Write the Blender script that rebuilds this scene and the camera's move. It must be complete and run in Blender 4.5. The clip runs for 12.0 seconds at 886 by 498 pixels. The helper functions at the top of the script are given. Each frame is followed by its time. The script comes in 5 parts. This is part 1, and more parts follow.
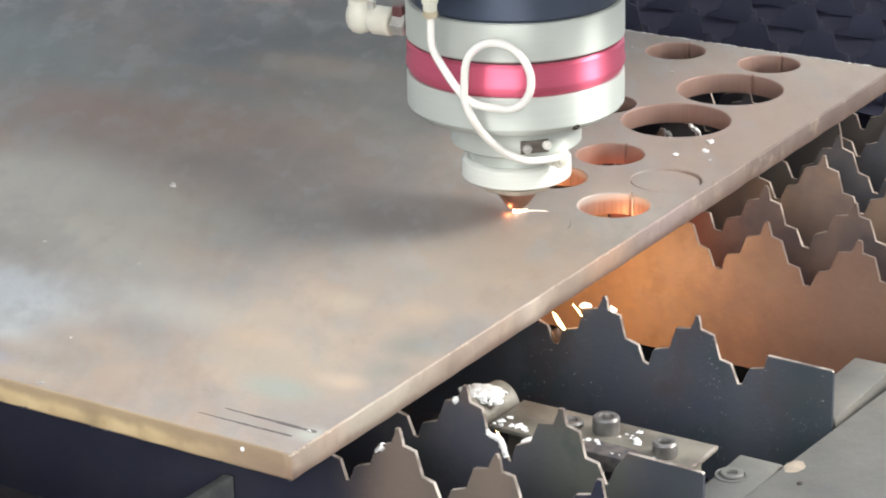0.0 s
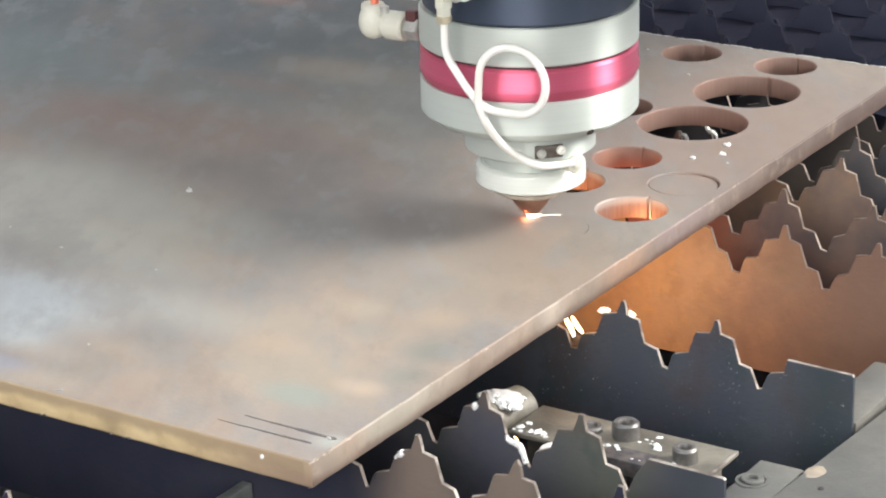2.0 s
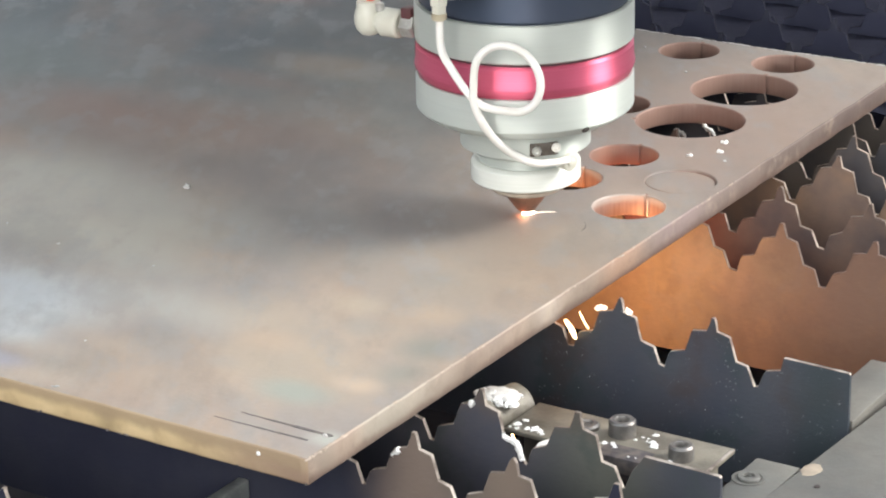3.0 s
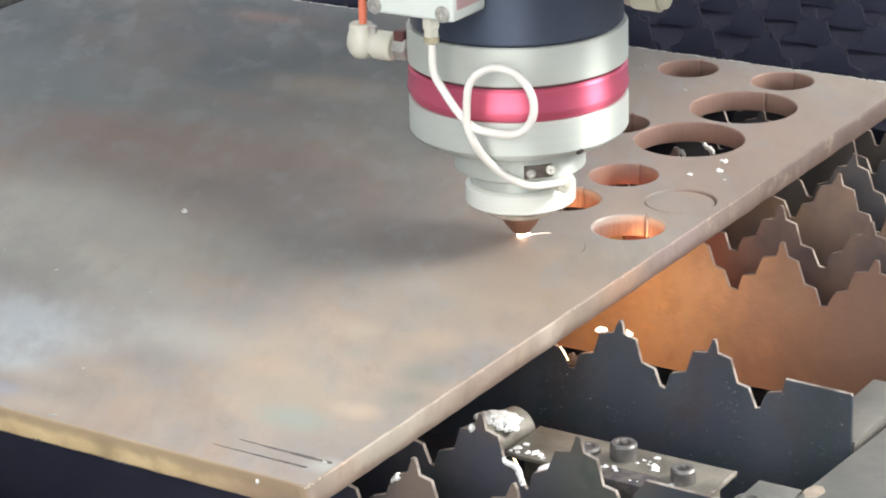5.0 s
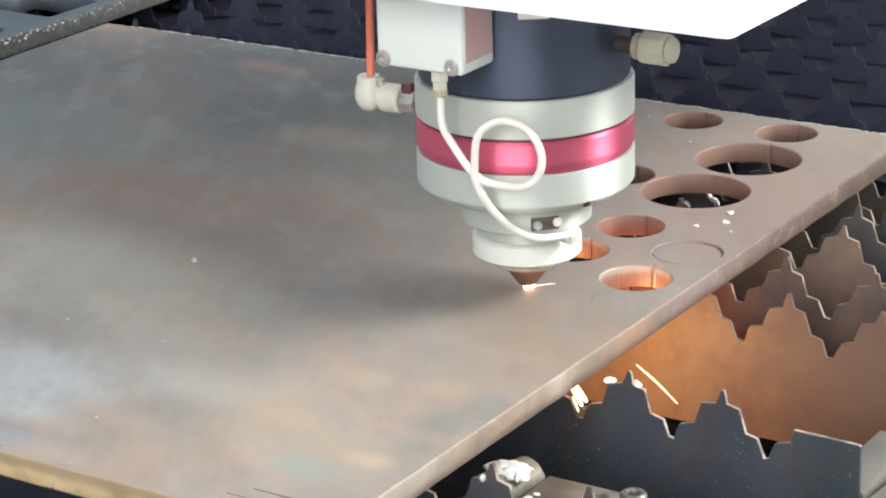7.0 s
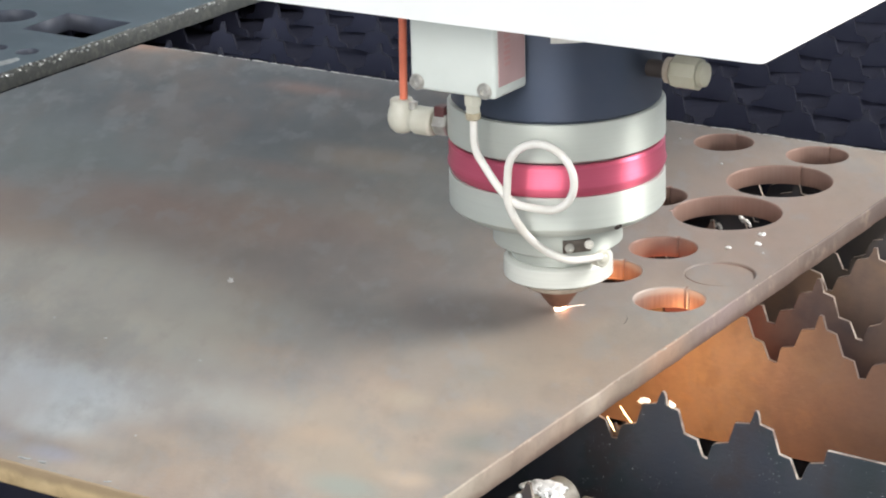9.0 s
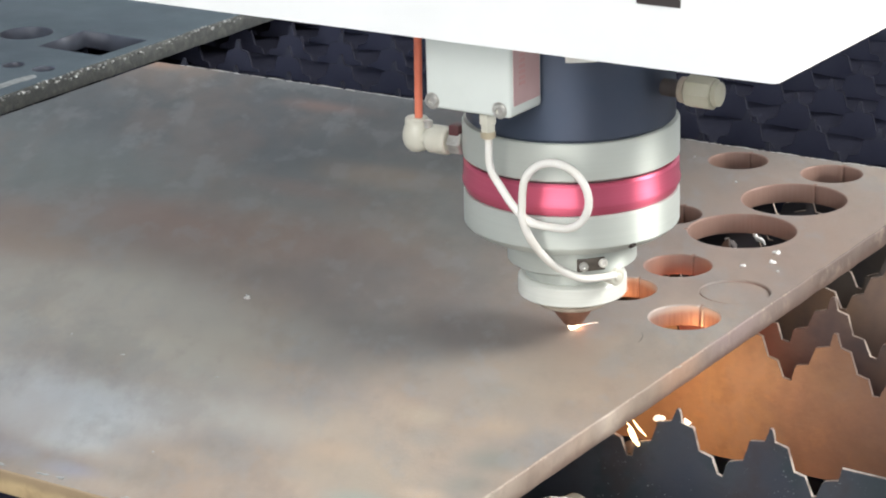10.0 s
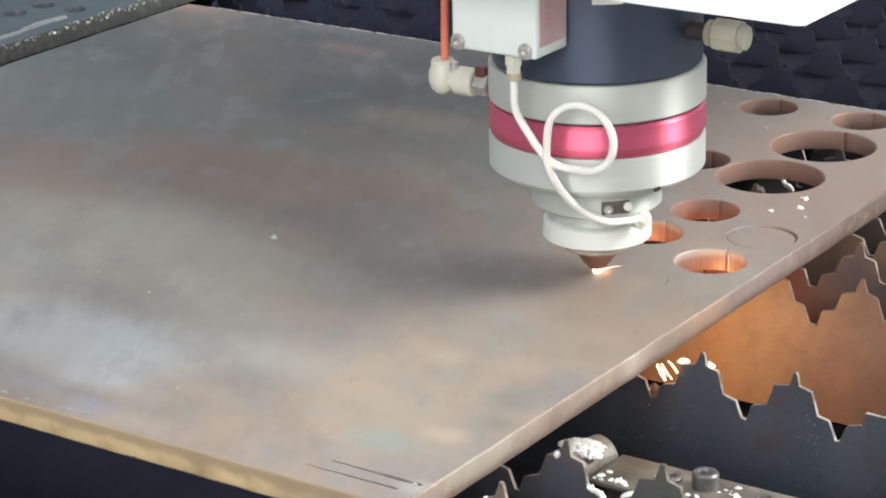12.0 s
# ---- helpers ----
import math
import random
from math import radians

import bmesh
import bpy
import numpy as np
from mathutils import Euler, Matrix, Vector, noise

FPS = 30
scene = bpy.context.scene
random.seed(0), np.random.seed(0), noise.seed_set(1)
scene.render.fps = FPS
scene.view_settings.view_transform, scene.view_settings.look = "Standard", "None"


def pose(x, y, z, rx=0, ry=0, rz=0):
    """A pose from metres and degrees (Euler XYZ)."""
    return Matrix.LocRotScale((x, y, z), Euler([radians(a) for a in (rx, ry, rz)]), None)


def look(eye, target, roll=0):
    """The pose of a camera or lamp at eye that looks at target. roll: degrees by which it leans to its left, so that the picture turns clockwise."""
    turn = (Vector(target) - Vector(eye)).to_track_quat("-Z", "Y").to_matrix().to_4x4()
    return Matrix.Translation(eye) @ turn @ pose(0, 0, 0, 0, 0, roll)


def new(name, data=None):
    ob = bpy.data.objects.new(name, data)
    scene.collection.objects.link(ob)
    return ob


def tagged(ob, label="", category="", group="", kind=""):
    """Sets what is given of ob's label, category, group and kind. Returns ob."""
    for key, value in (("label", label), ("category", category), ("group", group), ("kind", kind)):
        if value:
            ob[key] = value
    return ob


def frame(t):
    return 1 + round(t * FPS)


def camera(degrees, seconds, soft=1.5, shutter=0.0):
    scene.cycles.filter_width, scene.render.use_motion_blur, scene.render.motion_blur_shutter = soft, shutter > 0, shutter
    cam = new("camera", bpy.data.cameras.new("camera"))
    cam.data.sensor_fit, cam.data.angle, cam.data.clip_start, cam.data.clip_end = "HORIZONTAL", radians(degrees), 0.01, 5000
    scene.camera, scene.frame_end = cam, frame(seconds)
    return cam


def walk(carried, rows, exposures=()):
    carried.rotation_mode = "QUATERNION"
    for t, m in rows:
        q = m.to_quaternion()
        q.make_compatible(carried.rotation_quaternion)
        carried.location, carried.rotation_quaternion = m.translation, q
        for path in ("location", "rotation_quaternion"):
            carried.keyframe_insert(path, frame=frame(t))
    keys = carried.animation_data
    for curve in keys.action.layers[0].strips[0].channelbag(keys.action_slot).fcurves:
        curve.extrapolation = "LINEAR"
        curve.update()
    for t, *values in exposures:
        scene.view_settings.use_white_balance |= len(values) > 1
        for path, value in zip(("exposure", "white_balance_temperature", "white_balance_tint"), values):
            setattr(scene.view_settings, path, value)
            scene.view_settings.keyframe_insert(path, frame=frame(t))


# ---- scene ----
cam = camera(20.2, 12.0, soft=2.0)
PATH = [
    (0, pose(0.4451, -0.5942, 0.3518, 69.248, 1.174, 32.432)),
    (0.5, pose(0.4448, -0.5949, 0.3514, 69.212, 1.045, 32.690)),
    (1, pose(0.4441, -0.5939, 0.3529, 69.463, 1.313, 32.567)),
    (1.5, pose(0.4418, -0.5927, 0.3535, 69.552, 1.392, 32.545)),
    (2, pose(0.4401, -0.5931, 0.3533, 69.212, 1.416, 32.552)),
    (2.5, pose(0.4404, -0.5944, 0.3539, 69.182, 1.246, 32.551)),
    (4.3, pose(0.4380, -0.5856, 0.3531, 68.967, 1.759, 32.513)),
    (4.5, pose(0.4373, -0.5854, 0.3535, 69.101, 1.947, 32.532)),
    (5, pose(0.4391, -0.5872, 0.3560, 69.407, 1.788, 32.451)),
    (5.5, pose(0.4367, -0.5894, 0.3554, 69.864, 1.674, 32.434)),
    (6, pose(0.4360, -0.5912, 0.3570, 69.915, 1.723, 32.441)),
    (6.5, pose(0.4355, -0.5932, 0.3580, 70.258, 1.697, 32.246)),
    (7, pose(0.4352, -0.5962, 0.3596, 70.492, 1.511, 32.288)),
    (7.2, pose(0.4359, -0.5975, 0.3587, 70.511, 1.640, 32.391)),
    (9, pose(0.4346, -0.6055, 0.3632, 70.946, 1.545, 32.800)),
    (9.5, pose(0.4338, -0.6085, 0.3646, 71.249, 1.368, 32.910)),
    (10, pose(0.4349, -0.6099, 0.3649, 71.341, 1.508, 33.073)),
    (10.5, pose(0.4352, -0.6123, 0.3631, 71.276, 1.546, 33.142)),
    (11, pose(0.4348, -0.6136, 0.3617, 70.813, 1.301, 33.039)),
    (11.5, pose(0.4348, -0.6146, 0.3613, 70.870, 1.186, 34.113)),
    (12, pose(0.4385, -0.6095, 0.3601, 70.285, 1.190, 34.020)),
]
walk(cam, PATH, [(0.0, 0.0), (2.5, -0.02), (4.5, -0.05), (7.0, -0.10), (9.0, -0.25), (10.5, -0.26), (12.0, -0.23)])

# ---- world and light ----
world = bpy.data.worlds.new("sky")
scene.world = world
world.use_nodes = True
wn = world.node_tree.nodes
sky = wn.new("ShaderNodeTexSky")
sky.sky_type, sky.sun_disc = "NISHITA", False
sky.sun_elevation, sky.sun_rotation = radians(40), radians(160)
world.node_tree.links.new(sky.outputs["Color"], wn["Background"].inputs["Color"])
wn["Background"].inputs["Strength"].default_value = 0.10
scene.view_settings.exposure = 0.0


def area_lamp(name, m, sx, sy, watts, colour):
    data = bpy.data.lights.new(name, "AREA")
    data.shape, data.size, data.size_y, data.energy, data.color = "RECTANGLE", sx, sy, watts, colour
    ob = new(name, data)
    ob.matrix_world = m
    return ob


# window daylight from the right, an added front fill lamp, and a roof light
area_lamp("window_daylight", look((4.5, 3.2, 3.2), (-0.1, 0.2, 0.0)), 2.2, 1.8, 760, (1.0, 0.975, 0.935))
area_lamp("front_fill", look((1.9, -4.8, 2.0), (-0.1, 0.1, 0.0)), 4.2, 2.6, 350, (1.0, 0.98, 0.95))
area_lamp("roof_light", look((-0.6, -1.6, 4.8), (-0.2, 0.1, 0.0)), 6.0, 4.6, 215, (0.76, 0.88, 1.0))
# the glow of the cut under the plate, an added red lamp that lights the hole and slats behind it, and the glow of the
# cut's spot under the nozzle
for watts, place, colour in ((0.56, (-0.044, 0.231, -0.053), (1.0, 0.47, 0.19)), (0.085, (-0.060, 0.324, -0.045), (1.0, 0.24, 0.11))):
    glow = bpy.data.lights.new("under_plate_glow", "POINT")
    glow.energy, glow.color, glow.shadow_soft_size = watts, colour, 0.012
    new("under_plate_glow", glow).location = place


spot_glow = bpy.data.lights.new("spot_glow", "POINT")
spot_glow.energy, spot_glow.color, spot_glow.shadow_soft_size = 0.0013, (1.0, 0.32, 0.13), 0.001
new("spot_glow", spot_glow).location = (-0.0574, 0.2332, 0.0013)


# ---- materials ----
def mat(name, base, rough=0.5, metal=0.0, second=None, scale=30.0, detail=6.0, low=0.35, high=0.65, bump=0.0, bump_scale=400.0,
        third=None, third_scale=6.0, rough_spread=0.12, stretch=None, coat=0.0, emit=None, power=0.0, turned=0.0, fine=None):
    m = bpy.data.materials.new(name)
    m.use_nodes = True
    nt = m.node_tree
    b = nt.nodes["Principled BSDF"]
    b.inputs["Roughness"].default_value, b.inputs["Metallic"].default_value = rough, metal
    b.inputs["Base Color"].default_value = (*base, 1)
    b.inputs["Coat Weight"].default_value = coat
    if turned:
        tg = nt.nodes.new("ShaderNodeTangent")
        tg.direction_type, tg.axis = "RADIAL", "Z"
        nt.links.new(tg.outputs["Tangent"], b.inputs["Tangent"])
        b.inputs["Anisotropic"].default_value, b.inputs["Anisotropic Rotation"].default_value = turned, 0.25
    if emit:
        b.inputs["Emission Color"].default_value = (*emit, 1)
        b.inputs["Emission Strength"].default_value = power
    co = nt.nodes.new("ShaderNodeTexCoord")
    src = co.outputs["Object"]
    if stretch:
        mp = nt.nodes.new("ShaderNodeMapping")
        mp.inputs["Scale"].default_value = stretch
        nt.links.new(src, mp.inputs["Vector"])
        src = mp.outputs["Vector"]

    def noise_tex(s, d, r=0.55):
        n = nt.nodes.new("ShaderNodeTexNoise")
        n.inputs["Scale"].default_value, n.inputs["Detail"].default_value, n.inputs["Roughness"].default_value = s, d, r
        nt.links.new(src, n.inputs["Vector"])
        return n.outputs["Fac"]

    def ramp(fac, lo, hi):
        r = nt.nodes.new("ShaderNodeMapRange")
        r.interpolation_type = "SMOOTHSTEP"
        r.inputs["From Min"].default_value, r.inputs["From Max"].default_value = lo, hi
        nt.links.new(fac, r.inputs["Value"])
        return r.outputs["Result"]

    def mixed(fac, a, c):
        x = nt.nodes.new("ShaderNodeMix")
        x.data_type = "RGBA"
        nt.links.new(fac, x.inputs["Factor"])
        for sock, v in ((x.inputs["A"], a), (x.inputs["B"], c)):
            if isinstance(v, tuple):
                sock.default_value = (*v, 1)
            else:
                nt.links.new(v, sock)
        return x.outputs["Result"]

    if second:
        fac = ramp(noise_tex(scale, detail), low, high)
        out = mixed(fac, base, second)
        if third:
            out = mixed(ramp(noise_tex(third_scale, 4.0), 0.45, 0.68), out, third)
        nt.links.new(out, b.inputs["Base Color"])
        rr = nt.nodes.new("ShaderNodeMapRange")
        rr.inputs["To Min"].default_value, rr.inputs["To Max"].default_value = rough - rough_spread, rough + rough_spread
        nt.links.new(noise_tex(scale * 2.3, 5.0), rr.inputs["Value"])
        nt.links.new(rr.outputs["Result"], b.inputs["Roughness"])
    if fine:
        n = ramp(noise_tex(fine[0], 6.0, 0.7), 0.40, 0.66)
        out2 = mixed(n, b.inputs["Base Color"].links[0].from_socket, fine[1])
        x = out2.node
        k = nt.nodes.new("ShaderNodeMath")
        k.operation = "MULTIPLY"
        k.inputs[1].default_value = fine[2]
        nt.links.new(n, k.inputs[0])
        nt.links.new(k.outputs["Value"], x.inputs["Factor"])
        nt.links.new(out2, b.inputs["Base Color"])
    if bump:
        bp = nt.nodes.new("ShaderNodeBump")
        bp.inputs["Strength"].default_value, bp.inputs["Distance"].default_value = bump, 0.0006
        nt.links.new(noise_tex(bump_scale, 5.0, 0.65), bp.inputs["Height"])
        nt.links.new(bp.outputs["Normal"], b.inputs["Normal"])
    return m


PLATE = mat("hot_rolled_steel", (0.235, 0.208, 0.190), 0.57, 0.0, (0.300, 0.235, 0.188), 24.0, 9.0, 0.38, 0.62, 0.25, 500.0, (0.295, 0.266, 0.224), 9.0, fine=(85.0, (0.19, 0.162, 0.148), 0.4))


def cloud_tint(m, spots):
    """Adds cloudy tints, painted shade among them: (x, y, radius along x, radius along y, colour, strength)."""
    nt = m.node_tree
    b = nt.nodes["Principled BSDF"]
    out = b.inputs["Base Color"].links[0].from_socket
    co = nt.nodes.new("ShaderNodeTexCoord")
    wob = nt.nodes.new("ShaderNodeTexNoise")
    wob.inputs["Scale"].default_value, wob.inputs["Detail"].default_value = 16.0, 7.0
    nt.links.new(co.outputs["Object"], wob.inputs["Vector"])
    for x, y, rx, ry, colour, k in spots:
        mp = nt.nodes.new("ShaderNodeMapping")
        mp.vector_type = "TEXTURE"
        mp.inputs["Location"].default_value, mp.inputs["Scale"].default_value = (x, y, 0), (rx, ry, 1.0)
        nt.links.new(co.outputs["Object"], mp.inputs["Vector"])
        ln = nt.nodes.new("ShaderNodeVectorMath")
        ln.operation = "LENGTH"
        nt.links.new(mp.outputs["Vector"], ln.inputs[0])
        ad = nt.nodes.new("ShaderNodeMath")
        ad.operation = "MULTIPLY_ADD"
        ad.inputs[1].default_value = 1.5
        nt.links.new(wob.outputs["Fac"], ad.inputs[0])
        nt.links.new(ln.outputs["Value"], ad.inputs[2])
        mr = nt.nodes.new("ShaderNodeMapRange")
        mr.interpolation_type = "SMOOTHSTEP"
        for key, v in (("From Min", 0.80), ("From Max", 2.10), ("To Min", k), ("To Max", 0.0)):
            mr.inputs[key].default_value = v
        nt.links.new(ad.outputs["Value"], mr.inputs["Value"])
        mx = nt.nodes.new("ShaderNodeMix")
        mx.data_type = "RGBA"
        nt.links.new(mr.outputs["Result"], mx.inputs["Factor"])
        nt.links.new(out, mx.inputs["A"])
        mx.inputs["B"].default_value = (*colour, 1)
        out = mx.outputs["Result"]
    nt.links.new(out, b.inputs["Base Color"])


def mottle(m, scale, low, high, colour, k):
    """Ragged blotches with fairly sharp outlines."""
    nt = m.node_tree
    b = nt.nodes["Principled BSDF"]
    out = b.inputs["Base Color"].links[0].from_socket
    co = nt.nodes.new("ShaderNodeTexCoord")
    n = nt.nodes.new("ShaderNodeTexNoise")
    n.inputs["Scale"].default_value, n.inputs["Detail"].default_value, n.inputs["Roughness"].default_value = scale, 7.0, 0.62
    nt.links.new(co.outputs["Object"], n.inputs["Vector"])
    mr = nt.nodes.new("ShaderNodeMapRange")
    mr.interpolation_type = "SMOOTHSTEP"
    for key, v in (("From Min", low), ("From Max", high), ("To Min", 0.0), ("To Max", k)):
        mr.inputs[key].default_value = v
    nt.links.new(n.outputs["Fac"], mr.inputs["Value"])
    mx = nt.nodes.new("ShaderNodeMix")
    mx.data_type = "RGBA"
    nt.links.new(mr.outputs["Result"], mx.inputs["Factor"])
    nt.links.new(out, mx.inputs["A"])
    mx.inputs["B"].default_value = (*colour, 1)
    nt.links.new(mx.outputs["Result"], b.inputs["Base Color"])


mottle(PLATE, 34.0, 0.52, 0.62, (0.185, 0.176, 0.168), 0.36)
mottle(PLATE, 22.0, 0.52, 0.66, (0.37, 0.278, 0.205), 0.28)
mottle(PLATE, 12.0, 0.50, 0.62, (0.205, 0.145, 0.118), 0.36)
mottle(PLATE, 16.0, 0.54, 0.64, (0.220, 0.245, 0.250), 0.34)
mottle(PLATE, 64.0, 0.54, 0.62, (0.175, 0.160, 0.148), 0.20)
mottle(PLATE, 120.0, 0.63, 0.69, (0.13, 0.10, 0.085), 0.20)
mottle(PLATE, 29.0, 0.50, 0.60, (0.385, 0.285, 0.205), 0.20)
mottle(PLATE, 24.0, 0.50, 0.64, (0.350, 0.285, 0.225), 0.17)
mottle(PLATE, 30.0, 0.50, 0.63, (0.330, 0.245, 0.200), 0.16)
TAN, SLATE, BROWN = (0.318, 0.262, 0.196), (0.165, 0.176, 0.172), (0.225, 0.165, 0.138)
# blue-grey mill scale, darkened further to hold the shade over the far half
cloud_tint(PLATE, [(-0.34, 0.40, 0.30, 0.19, (0.054, 0.064, 0.070), 0.88), (-0.33, 0.32, 0.22, 0.17, SLATE, 0.6), (-0.50, 0.30, 0.10, 0.16, (0.105, 0.122, 0.120), 0.6), (-0.38, 0.397, 0.14, 0.08, (0.062, 0.074, 0.082), 0.7),
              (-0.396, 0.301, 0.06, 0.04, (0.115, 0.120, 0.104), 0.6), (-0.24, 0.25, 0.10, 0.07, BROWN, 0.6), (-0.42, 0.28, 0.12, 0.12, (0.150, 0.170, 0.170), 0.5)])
# reddish bands, a patch painted paler against the cover's shade, painted far shade, rust at the far corner
cloud_tint(PLATE, [(-0.287, 0.266, 0.10, 0.036, (0.215, 0.142, 0.115), 0.65), (-0.370, 0.235, 0.06, 0.028, (0.225, 0.162, 0.130), 0.6), (-0.247, 0.372, 0.045, 0.022, (0.270, 0.215, 0.165), 0.65), (-0.290, 0.162, 0.10, 0.050, (0.36, 0.355, 0.315), 0.75),
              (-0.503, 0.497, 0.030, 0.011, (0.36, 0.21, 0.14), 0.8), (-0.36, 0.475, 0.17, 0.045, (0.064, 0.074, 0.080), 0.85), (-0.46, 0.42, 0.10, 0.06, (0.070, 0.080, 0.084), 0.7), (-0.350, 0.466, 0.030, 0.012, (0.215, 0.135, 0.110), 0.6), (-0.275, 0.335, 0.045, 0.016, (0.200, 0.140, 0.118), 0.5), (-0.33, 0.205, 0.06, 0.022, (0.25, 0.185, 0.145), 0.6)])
# shadow of the torch and cover, painted dark round the cut and behind it
cloud_tint(PLATE, [(-0.12, 0.190, 0.08, 0.036, (0.130, 0.120, 0.112), 0.8), (-0.180, 0.160, 0.050, 0.026, (0.245, 0.230, 0.202), 0.6), (-0.10, 0.225, 0.09, 0.024, (0.135, 0.120, 0.115), 0.8), (-0.19, 0.222, 0.07, 0.032, (0.140, 0.124, 0.116), 0.65), (-0.15, 0.255, 0.06, 0.030, (0.125, 0.112, 0.108), 0.6),
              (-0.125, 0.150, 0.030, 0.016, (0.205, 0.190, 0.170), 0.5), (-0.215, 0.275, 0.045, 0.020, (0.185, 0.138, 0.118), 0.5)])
# warm rust film over the near half; grey-brown patches paint the shadow's near edge
cloud_tint(PLATE, [(-0.06, 0.10, 0.05, 0.03, TAN, 0.3), (-0.100, 0.090, 0.040, 0.022, (0.365, 0.295, 0.222), 0.4), (-0.05, 0.06, 0.05, 0.03, TAN, 0.6), (-0.09, 0.030, 0.05, 0.022, (0.350, 0.280, 0.216), 0.6), (-0.035, 0.165, 0.055, 0.070, (0.290, 0.232, 0.175), 0.65), (-0.085, 0.150, 0.045, 0.022, (0.225, 0.195, 0.165), 0.6), (-0.055, 0.182, 0.030, 0.014, (0.235, 0.195, 0.16), 0.5),
              (-0.04, 0.38, 0.09, 0.16, (0.262, 0.198, 0.168), 0.8), (-0.145, 0.125, 0.035, 0.016, (0.335, 0.270, 0.205), 0.5), (-0.028, 0.225, 0.022, 0.016, (0.33, 0.27, 0.215), 0.6)])
# pale blue patches by the front edge
cloud_tint(PLATE, [(-0.222, 0.062, 0.055, 0.040, (0.41, 0.445, 0.465), 0.7), (-0.285, 0.110, 0.060, 0.040, (0.34, 0.35, 0.325), 0.6), (-0.160, 0.060, 0.045, 0.030, (0.39, 0.41, 0.40), 0.7), (-0.175, 0.105, 0.050, 0.028, (0.330, 0.335, 0.305), 0.65), (-0.142, 0.012, 0.015, 0.008, (0.24, 0.245, 0.285), 0.7), (-0.180, 0.016, 0.016, 0.008, (0.30, 0.31, 0.35), 0.6)])
cloud_tint(PLATE, [(-0.170, 0.060, 0.045, 0.030, (0.430, 0.455, 0.455), 0.65), (-0.120, 0.080, 0.035, 0.022, (0.365, 0.365, 0.335), 0.55), (-0.125, 0.008, 0.040, 0.010, (0.385, 0.315, 0.25), 0.6), (-0.158, 0.034, 0.030, 0.012, (0.40, 0.415, 0.415), 0.85)])
# tan patches that push back the boundary of the painted shade
cloud_tint(PLATE, [(-0.205, 0.128, 0.045, 0.022, (0.345, 0.318, 0.262), 0.7), (-0.172, 0.148, 0.035, 0.016, (0.300, 0.270, 0.222), 0.6), (-0.178, 0.072, 0.034, 0.020, (0.385, 0.420, 0.435), 0.7), (-0.150, 0.082, 0.030, 0.016, (0.345, 0.360, 0.345), 0.6)])
# the patch at (-0.095, 0.200) deepens the painted shadow beside the torch
cloud_tint(PLATE, [(-0.116, 0.044, 0.026, 0.012, (0.385, 0.318, 0.252), 0.7), (-0.135, 0.030, 0.022, 0.010, (0.380, 0.325, 0.270), 0.6), (-0.146, 0.013, 0.014, 0.007, (0.270, 0.275, 0.330), 0.7), (-0.095, 0.200, 0.035, 0.018, (0.105, 0.092, 0.090), 0.6), (-0.285, 0.065, 0.065, 0.042, (0.425, 0.395, 0.335), 0.7), (-0.265, 0.135, 0.05, 0.025, (0.365, 0.335, 0.275), 0.6)])
# small grey spots
cloud_tint(PLATE, [(-0.015, 0.097, 0.014, 0.013, (0.180, 0.180, 0.158), 0.85), (-0.036, 0.042, 0.017, 0.009, (0.232, 0.250, 0.218), 0.85), (-0.011, 0.074, 0.010, 0.012, (0.195, 0.190, 0.165), 0.8), (-0.048, 0.102, 0.014, 0.010, (0.23, 0.215, 0.19), 0.6), (-0.003, 0.016, 0.008, 0.006, (0.37, 0.385, 0.345), 0.6), (-0.075, 0.050, 0.010, 0.007, (0.25, 0.235, 0.21), 0.5), (-0.052, 0.155, 0.012, 0.012, (0.20, 0.19, 0.17), 0.5)])
cloud_tint(PLATE, [(-0.030, 0.125, 0.018, 0.012, (0.37, 0.28, 0.20), 0.6), (-0.070, 0.075, 0.016, 0.010, (0.36, 0.272, 0.20), 0.6), (-0.020, 0.058, 0.010, 0.007, (0.42, 0.32, 0.235), 0.7), (-0.100, 0.055, 0.020, 0.012, (0.35, 0.27, 0.205), 0.6), (-0.062, 0.120, 0.016, 0.010, (0.34, 0.285, 0.215), 0.6), (-0.235, 0.122, 0.05, 0.022, (0.36, 0.335, 0.285), 0.7), (-0.26, 0.165, 0.10, 0.045, (0.315, 0.288, 0.240), 0.5)])
# thin smudges and flecks over all of it
mottle(PLATE, 11.0, 0.47, 0.62, (0.245, 0.168, 0.125), 0.24)
mottle(PLATE, 27.0, 0.53, 0.64, (0.140, 0.112, 0.098), 0.18)
mottle(PLATE, 36.0, 0.51, 0.63, (0.185, 0.198, 0.198), 0.14)
mottle(PLATE, 19.0, 0.52, 0.63, (0.120, 0.108, 0.104), 0.20)
mottle(PLATE, 41.0, 0.52, 0.62, (0.225, 0.235, 0.235), 0.28)
mottle(PLATE, 75.0, 0.58, 0.68, (0.165, 0.140, 0.125), 0.16)


def rolled(m, degrees, stretch):
    """Draws the clouds of a surface out along the rolling direction."""
    nt = m.node_tree
    co = nt.nodes.new("ShaderNodeTexCoord")
    mp = nt.nodes.new("ShaderNodeMapping")
    mp.vector_type = "TEXTURE"
    mp.inputs["Rotation"].default_value, mp.inputs["Scale"].default_value = (0, 0, radians(degrees)), (1.0, stretch, 1.0)
    nt.links.new(co.outputs["Object"], mp.inputs["Vector"])
    for n in nt.nodes:
        if n.bl_idname == "ShaderNodeTexNoise" and n.inputs["Scale"].default_value < 130:
            nt.links.new(mp.outputs["Vector"], n.inputs["Vector"])


